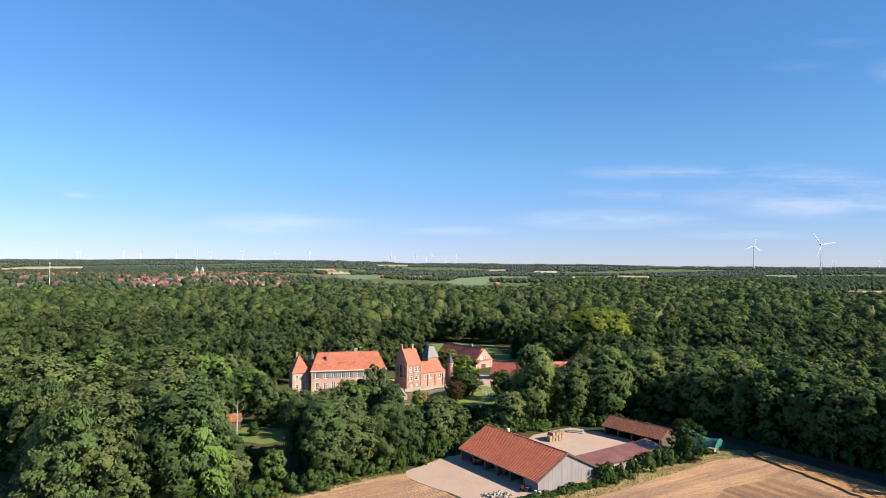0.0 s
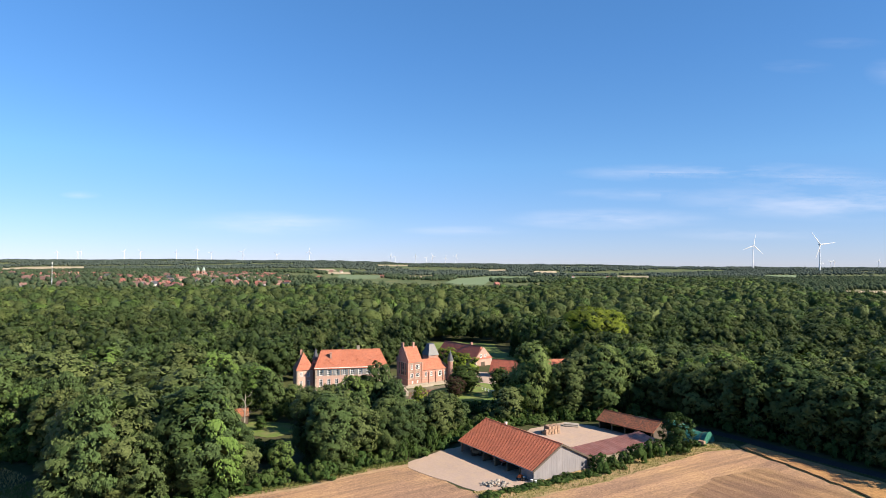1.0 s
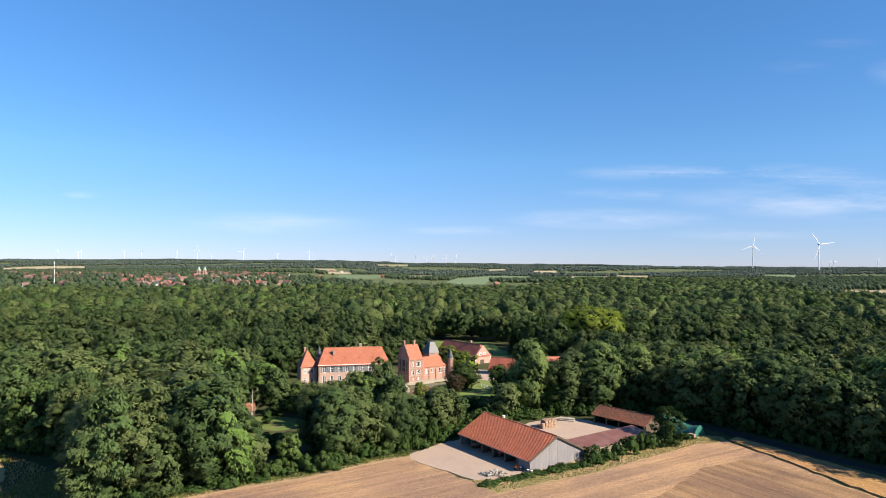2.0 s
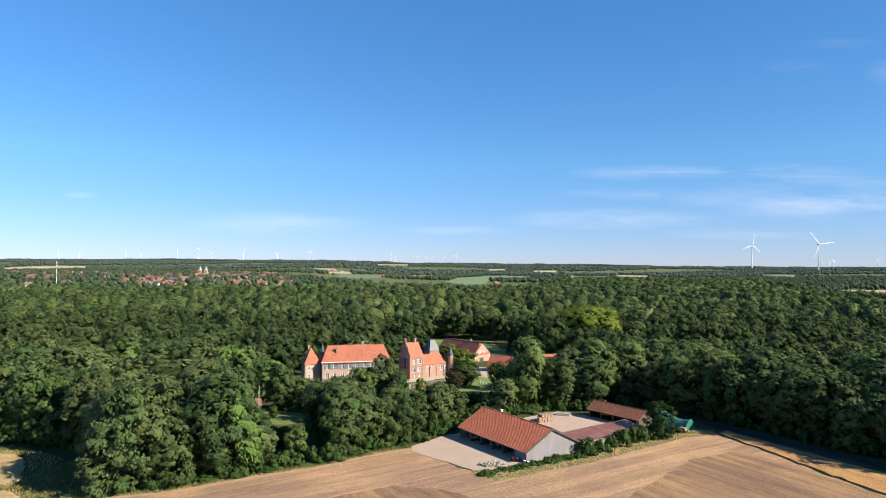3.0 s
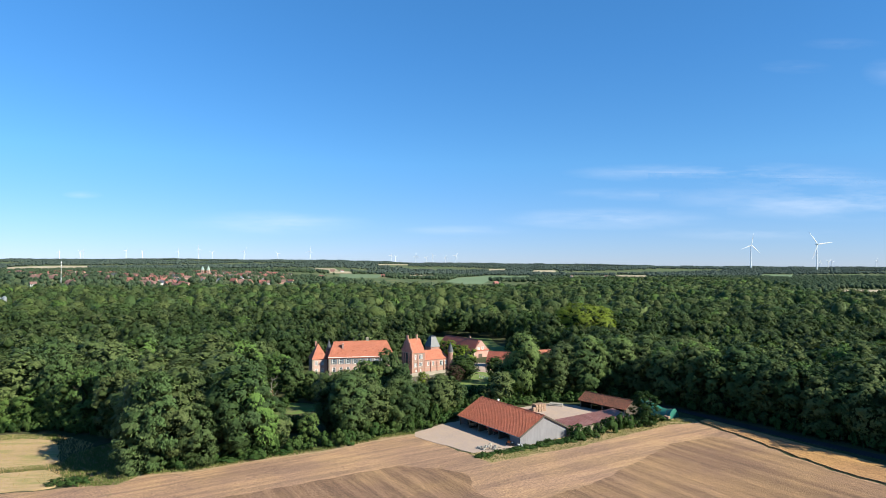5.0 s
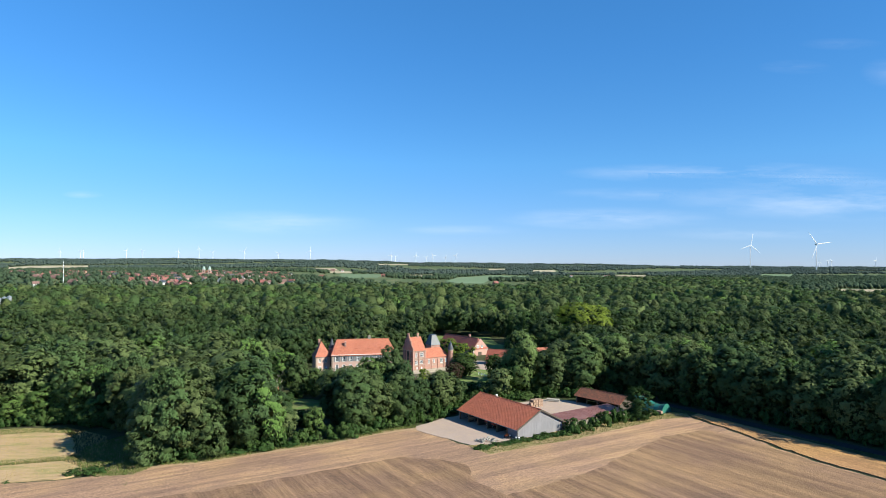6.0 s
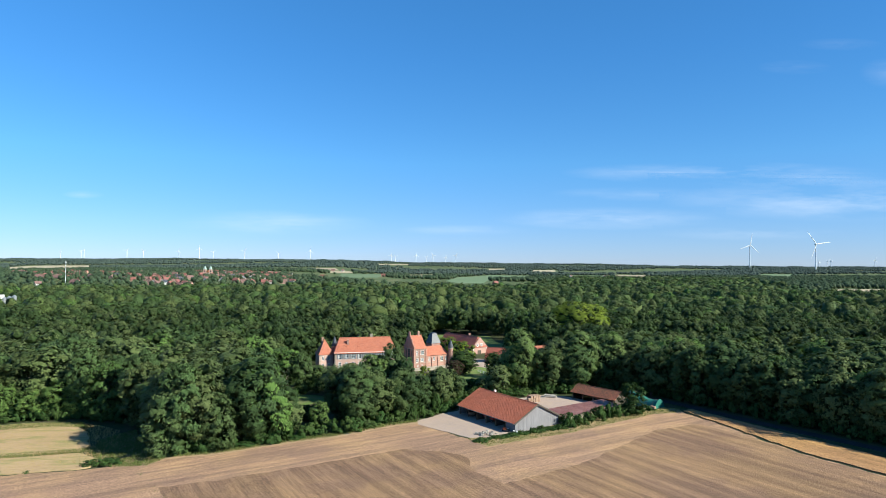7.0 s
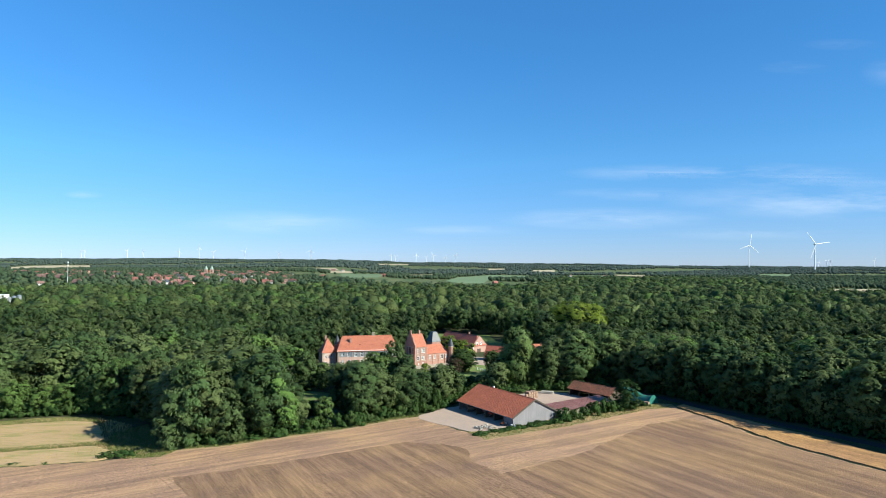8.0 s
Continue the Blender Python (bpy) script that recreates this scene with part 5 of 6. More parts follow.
x, y, h, g = band(236, 440, 13.4, 21, 14.5, 23.5)
h = np.minimum(h, np.where((np.abs(x / y + 0.0) < 0.13) & (y < 330), 15.5, 40))
x, y, h = np.concatenate([x, late[0]]), np.concatenate([y, late[1]]), np.concatenate([h, np.maximum(late[2], 4)])
wood_mass("wood", K1, x, y, h, g, M_WOOD, "dense mixed broadleaf wood with uneven dark green canopy", (0.75, 1.2), M_CROWN_SHADE)
x, y, h, g = band(440, 800, 14.2, 22, 14.0, 22.5)
wood_mass("wood", K2, x, y, h, g, M_WOOD, "deep broadleaf wood stretching towards the village", (0.72, 1.15))
x, y, h, g = band(800, 1760, 15.5, 23, 13.0, 21.5)
wood_mass("wood", K3, x, y, h, g, M_WOOD, "distant part of the great wood", (0.75, 1.25))

# trees that stand out
for x, y, h, w, k, turn in ((84, 336, 31, 1.35, 5, 40), (75, 339, 28, 1.2, 2, 140), (95, 340, 29, 1.25, 0, 250), (89, 326, 25, 1.1, 4, 10)):
    plant_tree(x, y, h, w, k, M_LIME, "large light yellow-green tree above the wood", "light park trees", turn)
for x, y, h, w, k in ((-75.5, 117.5, 17.5, 1.25, 6), (-77.5, 124, 19.5, 1.25, 1), (-81, 132, 20.5, 1.2, 3), (-87, 141, 20, 1.2, 0), (-74, 130, 25, 1.2, 5)):
    plant_tree(x, y, h, w, k, None, "spreading dark beech at the corner of the wood", "corner beeches", k * 50)
for x, y, h, w, k in ((-20.5, 178, 21.5, 0.95, 6), (-14.5, 170, 17.5, 0.9, 3), (-27, 172, 18.5, 1.0, 1)):
    plant_tree(x, y, h, w, k, None, "tall drooping dark beech before the castle", "castle beeches", k * 70)
for x, y, h, w, k, turn in ((29.5, 197, 26, 0.85, 2, 30), (55.0, 205, 25, 0.95, 0, 110), (67.5, 208, 23.5, 1.05, 5, 200), (41, 212, 15, 0.9, 4, 300)):
    plant_tree(x, y, h, w, k, M_PARK, "tall sunlit green park tree behind the farmyard", "farmyard trees", turn)
plant_tree(8.5, 244, 11.6, 1.65, 2, M_DARK, "dark green rounded tree beside the gate turret", "park trees", 10)
plant_tree(9.2, 270, 15.0, 1.2, 4, M_LIME, "pale green lime tree beside the gate turret", "park trees", 75)
plant_tree(2.4, 290, 15.0, 1.15, 0, M_LIME, "pale green lime tree behind the gate turret", "park trees", 160)
plant_tree(22.5, 236, 12.5, 1.1, 0, M_DARK, "dark green tree beside the drive", "park trees", 200)
plant_tree(4.2, 236, 8.5, 1.4, 5, M_COPPER, "dark copper-leaved tree on the lawn", "park trees", 120)
plant_tree(-8.6, 206, 9.6, 1.0, 3, M_LIME, "bright green young tree by the moat", "park trees", 60)
plant_tree(-66, 181, 6.8, 1.0, 1, None, "small tree before the garden shed", "park trees", 15)
plant_tree(61.6, 155.6, 10.8, 1.45, 3, M_DARK, "dense round dark tree beside the low shed", "farm trees", 30)
plant_tree(-56.5, 181.5, 4.6, 1.3, 7, M_SHRUB, "small sparse tree on the glade lawn", "park trees", 0)

# spruces beside the drive
def conifer(H, R, sprays, seed):
    g = np.random.default_rng(seed)
    f = g.uniform(0, 1, sprays) ** 0.75
    tier = np.round((1 - f) * 15) / 15
    a = g.uniform(0, 2 * math.pi, sprays)
    rr = R * (0.06 + f) * g.uniform(0.45, 1.05, sprays) * (0.86 + 0.14 * np.sin(a * 5 + tier * 40))
    p = np.stack([np.cos(a) * rr, np.sin(a) * rr, H * 0.06 + (H * 0.93) * (1 - f) - rr * 0.32 + g.normal(size=sprays) * 0.12], 1)
    q = np.stack([np.cos(a), np.sin(a), np.full(sprays, -0.55)], 1)
    t = unit(q + g.normal(size=(sprays, 3)) * 0.2)
    s = unit(np.cross(t, g.normal(size=(sprays, 3)) * 0.35 + (0, 0, 1)))
    ln, wd = 0.75 * g.uniform(0.6, 1.3, (sprays, 1)), 0.26 * g.uniform(0.6, 1.3, (sprays, 1))
    quad = np.stack([p - t * ln, p + s * wd, p + t * ln, p - s * wd], 1).reshape(-1, 3)
    return quad, np.arange(sprays * 4).reshape(sprays, 4)


v, q4 = conifer(24, 4.2, 2600, 2)
SPRUCE = raw_mesh("needles", v, [q4], M_DARK)
bm = one_tube((0, 0, -0.2), (0, 0, 23), 0.35, 0.05, 7)
SPRUCE_TRUNK = bpy.data.meshes.new("trunk")
bm.to_mesh(SPRUCE_TRUNK)
bm.free()
SPRUCE_TRUNK.materials.append(M_BARK)
rs = random.Random(6)
for x, y, h in ((47, 322, 22), (53, 328, 25), (58, 336, 23), (49, 338, 24), (64, 330, 21), (41, 346, 22), (57, 345, 26), (-118, 238, 24), (-124, 246, 22), (-110, 250, 25), (-168, 214, 23), (-176, 222, 24)):
    e = thing("spruce", pose(x, y, land_z(x, y) - 0.1, 0, 0, rs.uniform(0, 360)) @ Matrix.Diagonal((h / 24, h / 24, h / 24, 1)), "dark pointed spruce standing among broadleaf trees", "tree", "spruces")
    new("trunk", SPRUCE_TRUNK).parent = e
    new("needles", SPRUCE).parent = e

# bushes along barn and field, and under the wood edge
rb = random.Random(9)
for i in range(58):  # low hedge before the barn gable
    f = i / 57
    x, y = lerp(8.0, 38.0, f) + rb.uniform(-0.5, 0.5), lerp(124.2, 139.5, f) + rb.uniform(-0.9, 0.9)
    plant_bush(x, y, rb.uniform(0.5, 1.0) + 1.3 * f * rb.random(), rb.uniform(1.8, 3.2), "low tangled green hedge bush before the barn", "barn hedge", r=rb)
for x, y, h, w in ((37.5, 141.2, 4.3, 5.6), (41.0, 142.5, 3.2, 4.4), (44.8, 145.4, 3.6, 4.6), (48.8, 147.6, 5.0, 5.8), (52.2, 149.6, 5.4, 5.4), (55.6, 152.4, 4.6, 5.2), (58.6, 153.2, 3.2, 4.2),
                   (65.2, 158.8, 2.4, 4.0), (68.4, 160.2, 2.0, 3.6),
                   (43.0, 142.2, 1.6, 3.0), (54.0, 151.4, 3.4, 4.2), (64.0, 156.6, 2.2, 3.6), (70.6, 161.4, 1.2, 2.8)):
    plant_bush(x, y, h, w, "rounded leafy bush between shed and field", "shed bushes", r=rb)
for x0, y0, x1, y1, n in ((1, 164, 21, 180, 9), (22, 181, 36, 191, 8), (37, 191, 56, 190, 9), (58, 189, 66, 194, 4), (3, 166, 30, 187, 8)):
    for i in range(n):
        f = (i + rb.random()) / n
        plant_bush(lerp(x0, x1, f), lerp(y0, y1, f) + rb.uniform(-0.5, 2.5), rb.uniform(1.8, 4.5), rb.uniform(3.4, 6.0), "leafy shrub at the back of the farmyard", "farmyard shrubs", r=rb)
EDGE = [(-76, 115.8), (-62, 119.5), (-48, 127.2), (-32, 134.6), (-17, 145.4), (-8, 151), (-3, 157), (2, 164)]
for (x0, y0), (x1, y1) in zip(EDGE, EDGE[1:]):
    n = max(2, int(math.hypot(x1 - x0, y1 - y0) / 2.1))
    for i in range(n):
        f = i / n
        plant_bush(lerp(x0, x1, f) + rb.uniform(-0.6, 0.6), lerp(y0, y1, f) + rb.uniform(-0.1, 2.6), rb.choice((1.6, 2.4, 3.4, 4.8, 6.5)) * rb.uniform(0.85, 1.15), rb.uniform(3.0, 6.4), "leafy shrub at the foot of the wood edge",
                   "wood edge shrubs", r=rb)
for (x0, y0), (x1, y1) in zip(EDGE, EDGE[1:]):  # the outermost trees of the wood
    n = max(1, round(math.hypot(x1 - x0, y1 - y0) / 8.0))
    for i in range(n):
        f = (i + rb.uniform(0.3, 0.7)) / n
        x, y = lerp(x0, x1, f) - 1.5, lerp(y0, y1, f) + 5.0
        h = min(rb.uniform(16, 23), float(top_limit(np.array([x]), np.array([y]))[0]) * 0.97)
        if h > 6:
            plant_tree(x, y, h, rb.uniform(0.9, 1.2), label="broadleaf tree at the edge of the wood above the field", group="wood edge trees", r=rb)
for i in range(34):  # edge of the wood behind the meadow
    f = i / 33
    x = lerp(-185, -106, f)
    plant_bush(x, float(np.interp(x, [-200, -147, -124, -100], [145, 153, 158, 149])) + rb.uniform(0, 1.5), rb.uniform(2.5, 5.5), rb.uniform(3.5, 5.5), "leafy shrub at the edge of the meadow", "meadow edge shrubs", r=rb)
for i in range(30):  # young trees behind the meadow
    x = lerp(-215, -112, (i + rb.uniform(0.2, 0.8)) / 30)
    y = float(np.interp(x, [-210, -147, -124, -100], [147, 156, 161, 152])) + rb.uniform(0, 5)
    plant_tree(x, y, rb.uniform(8.5, 14.0), rb.uniform(1.0, 1.35), rb.choice((0, 2, 4, 7)), M_FRESH, "young light green tree at the edge of the meadow", "young meadow trees", r=rb)
# extra ranks, partly out of view, added to shade and darken the wood edge
for i in range(40):  # close ranks of tall trees beyond the lane
    f = (i // 2 + 0.5 * (i % 2)) / 20
    y = lerp(160, 60, f)
    x = float(np.interp(-y, [-210, -194, -173, -145, -115, -80, -37], [58, 69, 82, 100, 121, 143, 169])) + (9.0 if i % 2 == 0 else 16.0)
    plant_tree(x + rb.uniform(-0.8, 0.8), y + rb.uniform(-1, 1), rb.uniform(15.5, 20.0), rb.uniform(0.95, 1.15), mat=None, label="tall dark tree in the close edge of the wood", group="lane wood trees", r=rb)
for i in range(36):  # foot of the wood beyond the lane
    f = i / 35
    y = lerp(190, 70, f)
    x = float(np.interp(-y, [-194, -173, -145, -115, -80], [69, 82, 100, 121, 143])) + 5.6
    plant_bush(x + rb.uniform(-0.6, 1.0), y, rb.uniform(2.5, 5.0), rb.uniform(3.5, 5.0), "shaded shrub at the wood edge beside the lane", "lane edge shrubs", mat=None, r=rb)
for x, y, h, w in ((-91.0, 108.6, 1.6, 4.0), (-88.6, 109.2, 1.8, 4.0), (-86.4, 109.6, 1.9, 3.8), (-84.4, 110.0, 1.7, 3.6), (-87.4, 110.4, 1.6, 3.6), (-112, 103.6, 0.8, 3.0), (-104, 104.2, 0.6, 2.2)):
    plant_bush(x, y, h, w, "low green bramble clump at the meadow corner", "meadow brambles", r=rb)



# grass: tufts on the meadow and along the verges
def grass(name, poly, n, h, w, seed, material, label):
    g = np.random.default_rng(seed)
    xs_, ys_ = [p[0] for p in poly], [p[1] for p in poly]
    x, y = g.uniform(min(xs_), max(xs_), n * 3), g.uniform(min(ys_), max(ys_), n * 3)
    s = inside(poly, x, y)
    x, y = x[s][:n], y[s][:n]
    n = len(x)
    z = land(x, y) + 0.05
    a = g.uniform(0, math.pi, n)
    ww, hh = w * g.uniform(0.5, 1.5, n), h * g.uniform(0.5, 1.4, n)
    dx, dy = np.cos(a) * ww, np.sin(a) * ww
    lx, ly = g.normal(size=n) * 0.3 * hh, g.normal(size=n) * 0.3 * hh
    v = np.stack([np.stack([x - dx, y - dy, z], 1), np.stack([x + dx, y + dy, z], 1), np.stack([x + lx + dx * 0.7, y + ly + dy * 0.7, z + hh], 1),
                  np.stack([x + lx - dx * 0.6, y + ly - dy * 0.6, z + hh * 0.9], 1)], 1).reshape(-1, 3)
    tagged(new(name, raw_mesh(name, v, [np.arange(n * 4).reshape(n, 4)], material)), label, "grass", kind="stuff")


VERGE_POLY = [(5.6, 127.5), (11, 119.6), (36.3, 132.8), (69.5, 155.6), (79.5, 158.4), (80, 163), (73, 166), (60, 158), (37, 141.2), (20.5, 131.0), (12, 127.3)]
grass("tall_grass", [(-190, 102), (-150, 96), (-113.5, 102.5), (-91, 107), (-93, 128), (-101, 142), (-118, 152), (-137, 151), (-147, 146.6), (-190, 140)], 22000, 0.4, 0.07, 3, M_STRAWGRASS, "tall dry yellow grass of the meadow")
grass("tall_grass", [(-190, 104), (-160, 106), (-123.3, 114), (-97, 120), (-93, 124), (-98, 124), (-123, 118), (-160, 110), (-190, 108)], 14000, 0.45, 0.06, 4, M_VERGE, "green weeds along the meadow ditch")
grass("tall_grass", [(-190, 134), (-150, 141), (-125, 147), (-112, 145), (-118, 152), (-137, 151), (-150, 147), (-190, 140)], 14000, 0.42, 0.06, 6, M_VERGE, "green weeds at the far side of the meadow")
grass("verge_grass", VERGE_POLY, 3000, 0.22, 0.05, 5, M_STRAWGRASS, "rough dry grass between field and barn")
grass("verge_grass", VERGE_POLY, 14000, 0.26, 0.06, 7, M_VERGE, "green grass and weeds between field and barn")
grass("verge_grass", [(-77, 113.6), (-62, 116.6), (-48, 124.6), (-32, 131.9), (-17, 142.4), (-9, 146.2), (-9, 149), (-18, 146), (-33, 135.5), (-49, 128), (-63, 120.4), (-78, 117)], 12000, 0.4, 0.07, 8, M_VERGE,
      "green grass along the foot of the wood")

grass("tall_grass", [(-74, 113.5), (-76, 108), (-84.7, 107), (-90, 110), (-98, 121), (-101, 132), (-96, 142), (-84, 124)], 9000, 0.4, 0.07, 12, M_VERGE, "green grass in the shaded corner of the wood")
grass("verge_grass", [(-77.4, 107), (-76.6, 102.6), (-57.4, 80.4), (-20.8, 34.6), (0, 10), (1.4, 10), (-19.5, 35.6), (-56.1, 81.6), (-75.0, 103.4)], 1800, 0.2, 0.07, 13, M_VERGE, "thin grass along the farm track")

# the dead tree by the glade
dead = thing("dead_tree", pose(-60.5, 178.5, land_z(-60.5, 178.5)), "bare pale dead tree standing beside the glade", "tree")
part("trunk", one_tube((0, 0, -0.2), (0.3, 0, 11.5), 0.28, 0.08, 7), M_DEADWOOD, dead)
for i in range(7):
    a, z0 = i * 2.1, 5.0 + i * 0.9
    bm = one_tube((0.15, 0, z0), (0.15 + math.cos(a) * 2.2, math.sin(a) * 2.2, z0 + 1.2), 0.08, 0.02, 5)
    tube(bm, (0.15 + math.cos(a) * 1.3, math.sin(a) * 1.3, z0 + 0.7), (0.15 + math.cos(a + 0.5) * 2.2, math.sin(a + 0.5) * 2.2, z0 + 2.0), 0.05, 0.015, 5)
    part("branch", bm, M_DEADWOOD, dead)
gs = thing("garden_shed", pose(-66.5, 187.5, land_z(-66.5, 187.5), 0, 0, 25), "small garden shed with orange tiled roof behind trees", "shed")
walls(gs, 4.2, 3.4, 0, 3.0, 4.8, M_BOARDS_DARK, ((), (), (), ()), 0.25)
roof(gs, 4.2, 3.4, 3.02, 4.8, M_ROOF_OLD, 8, 0.3, 0.25)


# ---- farm clutter ----
def build_bales():
    """A stack of square straw bales at the edge of the farmyard."""
    r = random.Random(3)
    base = pose(29.6, 171.1, land_z(30, 172), 0, 0, 28)
    cols = [2, 3, 3, 3, 3]
    for i, n in enumerate(cols):
        for row in range(2):
            for k in range(n - row * (i == 0)):
                bm = one_box(-0.47, 0.47, -0.6, 0.6, 0.02, 0.8)
                bmesh.ops.bevel(bm, geom=bm.edges[:], offset=0.06, segments=1, affect="EDGES")
                m = base @ pose(i * 1.06 + r.uniform(-0.07, 0.07), row * 1.26 + r.uniform(-0.1, 0.1), 0.12 + k * 0.8, 0, 0, r.uniform(-6, 6))
                me_ob = part("straw_bale", bm, M_BALE)
                me_ob.matrix_world = m
                tagged(me_ob, "square straw bale in a stack by the yard", "straw bale", "stacked straw bales")


build_bales()


def build_tarp(name, m, L, W, H, label):
    """A clamp under a draped sheet: a ridge that sags, with folds."""
    r = random.Random(len(label))
    bm = bmesh.new()
    nx, ny = 22, 14
    g = []
    for j in range(ny + 1):
        for i in range(nx + 1):
            u, v = i / nx, j / ny * 2 - 1
            z = H * max(0.0, 1 - abs(v) ** 2.4) * (0.8 + 0.2 * math.sin(u * 5 + 1)) + 0.10 * noise.noise((u * 9, v * 4, H)) + 0.05 * noise.noise((u * 30, v * 11, 2))
            g.append(bm.verts.new((u * L + 0.15 * noise.noise((v * 3, 1, H)), v * W / 2, max(z, 0.02))))
    for j in range(ny):
        for i in range(nx):
            a = j * (nx + 1) + i
            bm.faces.new((g[a], g[a + 1], g[a + nx + 2], g[a + nx + 1]))
    edge = [e for e in bm.edges if len(e.link_faces) == 1]
    ext = bmesh.ops.extrude_edge_only(bm, edges=edge)["geom"]
    for v in ext:
        if isinstance(v, bmesh.types.BMVert):
            v.co.z = -0.15
    t = thing(name, m, label, "tarpaulin")
    part("sheet", bm, M_TARP, t)
    for i in range(5):
        x = L * (0.12 + 0.19 * i)
        bm = bmesh.new()
        for a in range(8):
            v0, v1 = -1 + a / 4, -1 + (a + 1) / 4
            h = lambda v: H * max(0.0, 1 - abs(v) ** 2.4) * (0.8 + 0.2 * math.sin(x / L * 5 + 1)) + 0.16
            tube(bm, (x, v0 * W / 2, h(v0)), (x, v1 * W / 2, h(v1)), 0.05, 0.05, 5, False)
        part("rope", bm, M_RUBBER, t)


build_tarp("covered_clamp", pose(66.0, 173.0, 0.55, 0, 0, -50), 12.0, 6.6, 4.3, "straw clamp under a sagging green tarpaulin by the lane")
build_tarp("covered_clamp", pose(60.5, 183.5, 0.35, 0, 0, -50), 8.5, 4.0, 2.7, "second clamp under green tarpaulin behind the old shed")
bm = one_box(0, 1.8, 0, 1.2, 0, 1.2)
bmesh.ops.bevel(bm, geom=bm.edges[:], offset=0.08, segments=1, affect="EDGES")
ob = part("straw_bale", bm, M_BALE)
ob.matrix_world = pose(69.6, 161.8, 0.75, 0, 0, -50)
tagged(ob, "straw bale end showing beside the green tarpaulin", "straw bale")


def build_rubble():
    r = random.Random(12)
    for i in range(46):
        bm = bmesh.new()
        bmesh.ops.create_icosphere(bm, subdivisions=1, radius=1.0)
        s = r.uniform(0.18, 0.5)
        for v in bm.verts:
            v.co = Vector((v.co.x * 1.3, v.co.y, v.co.z * 0.7)) * s * r.uniform(0.75, 1.2)
        a, d = r.uniform(0, 6.3), r.uniform(0, 1) ** 0.7
        x, y = 11.6 + math.cos(a) * d * 3.4, 131.4 + math.sin(a) * d * 1.7
        ob = part("stone", bm, M_STONE)
        ob.matrix_world = pose(x, y, land_z(x, y) + 0.15 + 1.1 * (1 - d), r.uniform(-20, 20), r.uniform(-20, 20), r.uniform(0, 360))
        tagged(ob, "pale rubble stone on a heap beside the yard", "stone", "rubble heap")


build_rubble()


def build_wagon(m, label, paint):
    """A flat farm wagon: bed, rails, drawbar, four wheels."""
    t = thing("farm_wagon", m, label, "wagon")
    part("bed", one_box(0, 5.2, 0, 2.1, 0.85, 1.0), M_TIMBER, t)
    part("chassis", one_box(0.3, 4.9, 0.75, 1.35, 0.6, 0.84), paint, t)
    for y in (0.0, 2.05):
        part("side_board", one_box(0, 5.2, y, y + 0.05, 1.01, 1.5), paint, t)
    for x in (0.0, 5.15):
        part("end_board", one_box(x, x + 0.05, 0.06, 2.04, 1.01, 1.5), paint, t)
    part("drawbar", one_tube((5.0, 1.05, 0.6), (7.0, 1.05, 0.45), 0.06, 0.05, 6), M_METAL, t)
    for x in (0.9, 4.2):
        for y in (0.12, 1.98):
            w = part("wheel", one_tube((x, y - 0.13, 0.42), (x, y + 0.13, 0.42), 0.42, 0.42, 14), M_RUBBER, t)
            part("rim", one_tube((x, y - 0.15, 0.42), (x, y + 0.15, 0.42), 0.2, 0.2, 10), M_METAL, w)


BARN = pose(20.25, 132.51, 0.68, 0, 0, 34.4)
build_wagon(BARN @ pose(1.6, 21.6, 0, 0, 0, 60), "old farm wagon parked under the barn roof", M_TIMBER)
build_wagon(BARN @ pose(3.4, 12.0, 0, 0, 0, 85), "red painted farm wagon inside the open barn", M_MAST_RED)
build_wagon(pose(53.5, 177.0, 0.5, 0, 0, -52), "farm wagon under the old open shed", M_TIMBER)
cult = thing("cultivator", BARN @ pose(-1.7, 2.4, 0, 0, 0, 20), "small orange cultivator standing beside the barn corner", "machine")
part("frame", one_box(0, 1.6, 0, 1.0, 0.55, 0.75), M_ORANGE, cult)
part("hood", one_box(0.1, 0.8, 0.2, 0.8, 0.76, 1.15), M_ORANGE, cult)
for x in (0.2, 1.4):
    for y in (-0.1, 1.1):
        part("wheel", one_tube((x, y - 0.08, 0.35), (x, y + 0.08, 0.35), 0.35, 0.35, 12), M_RUBBER, cult)
for k, (x, y) in enumerate(((-0.9, 1.2), (-1.1, 3.6), (-0.6, 0.2))):
    drum = thing("plastic_barrel", BARN @ pose(x, y - 1.5, 0), "pale blue plastic barrel standing by the barn corner", "barrel", "barrels")
    part("body", one_tube((0, 0, 0), (0, 0, 0.85), 0.28, 0.3, 12), M_GLASS if k == 1 else M_METAL, drum)
    part("lid", one_tube((0, 0, 0.851), (0, 0, 0.9), 0.31, 0.31, 12), M_WHITE, drum)
logs = thing("log_pile", pose(36.6, 181.5, land_z(36, 181) + 0.1, 0, 0, -20), "pile of pale sawn logs at the back of the yard", "logs")
for i in range(9):
    z, y = divmod(i, 5)
    part("log", one_tube((0, y * 0.5 + z * 0.25, 0.25 + z * 0.42), (4.5, y * 0.5 + z * 0.25, 0.25 + z * 0.42), 0.23, 0.2, 8), M_DEADWOOD, logs)


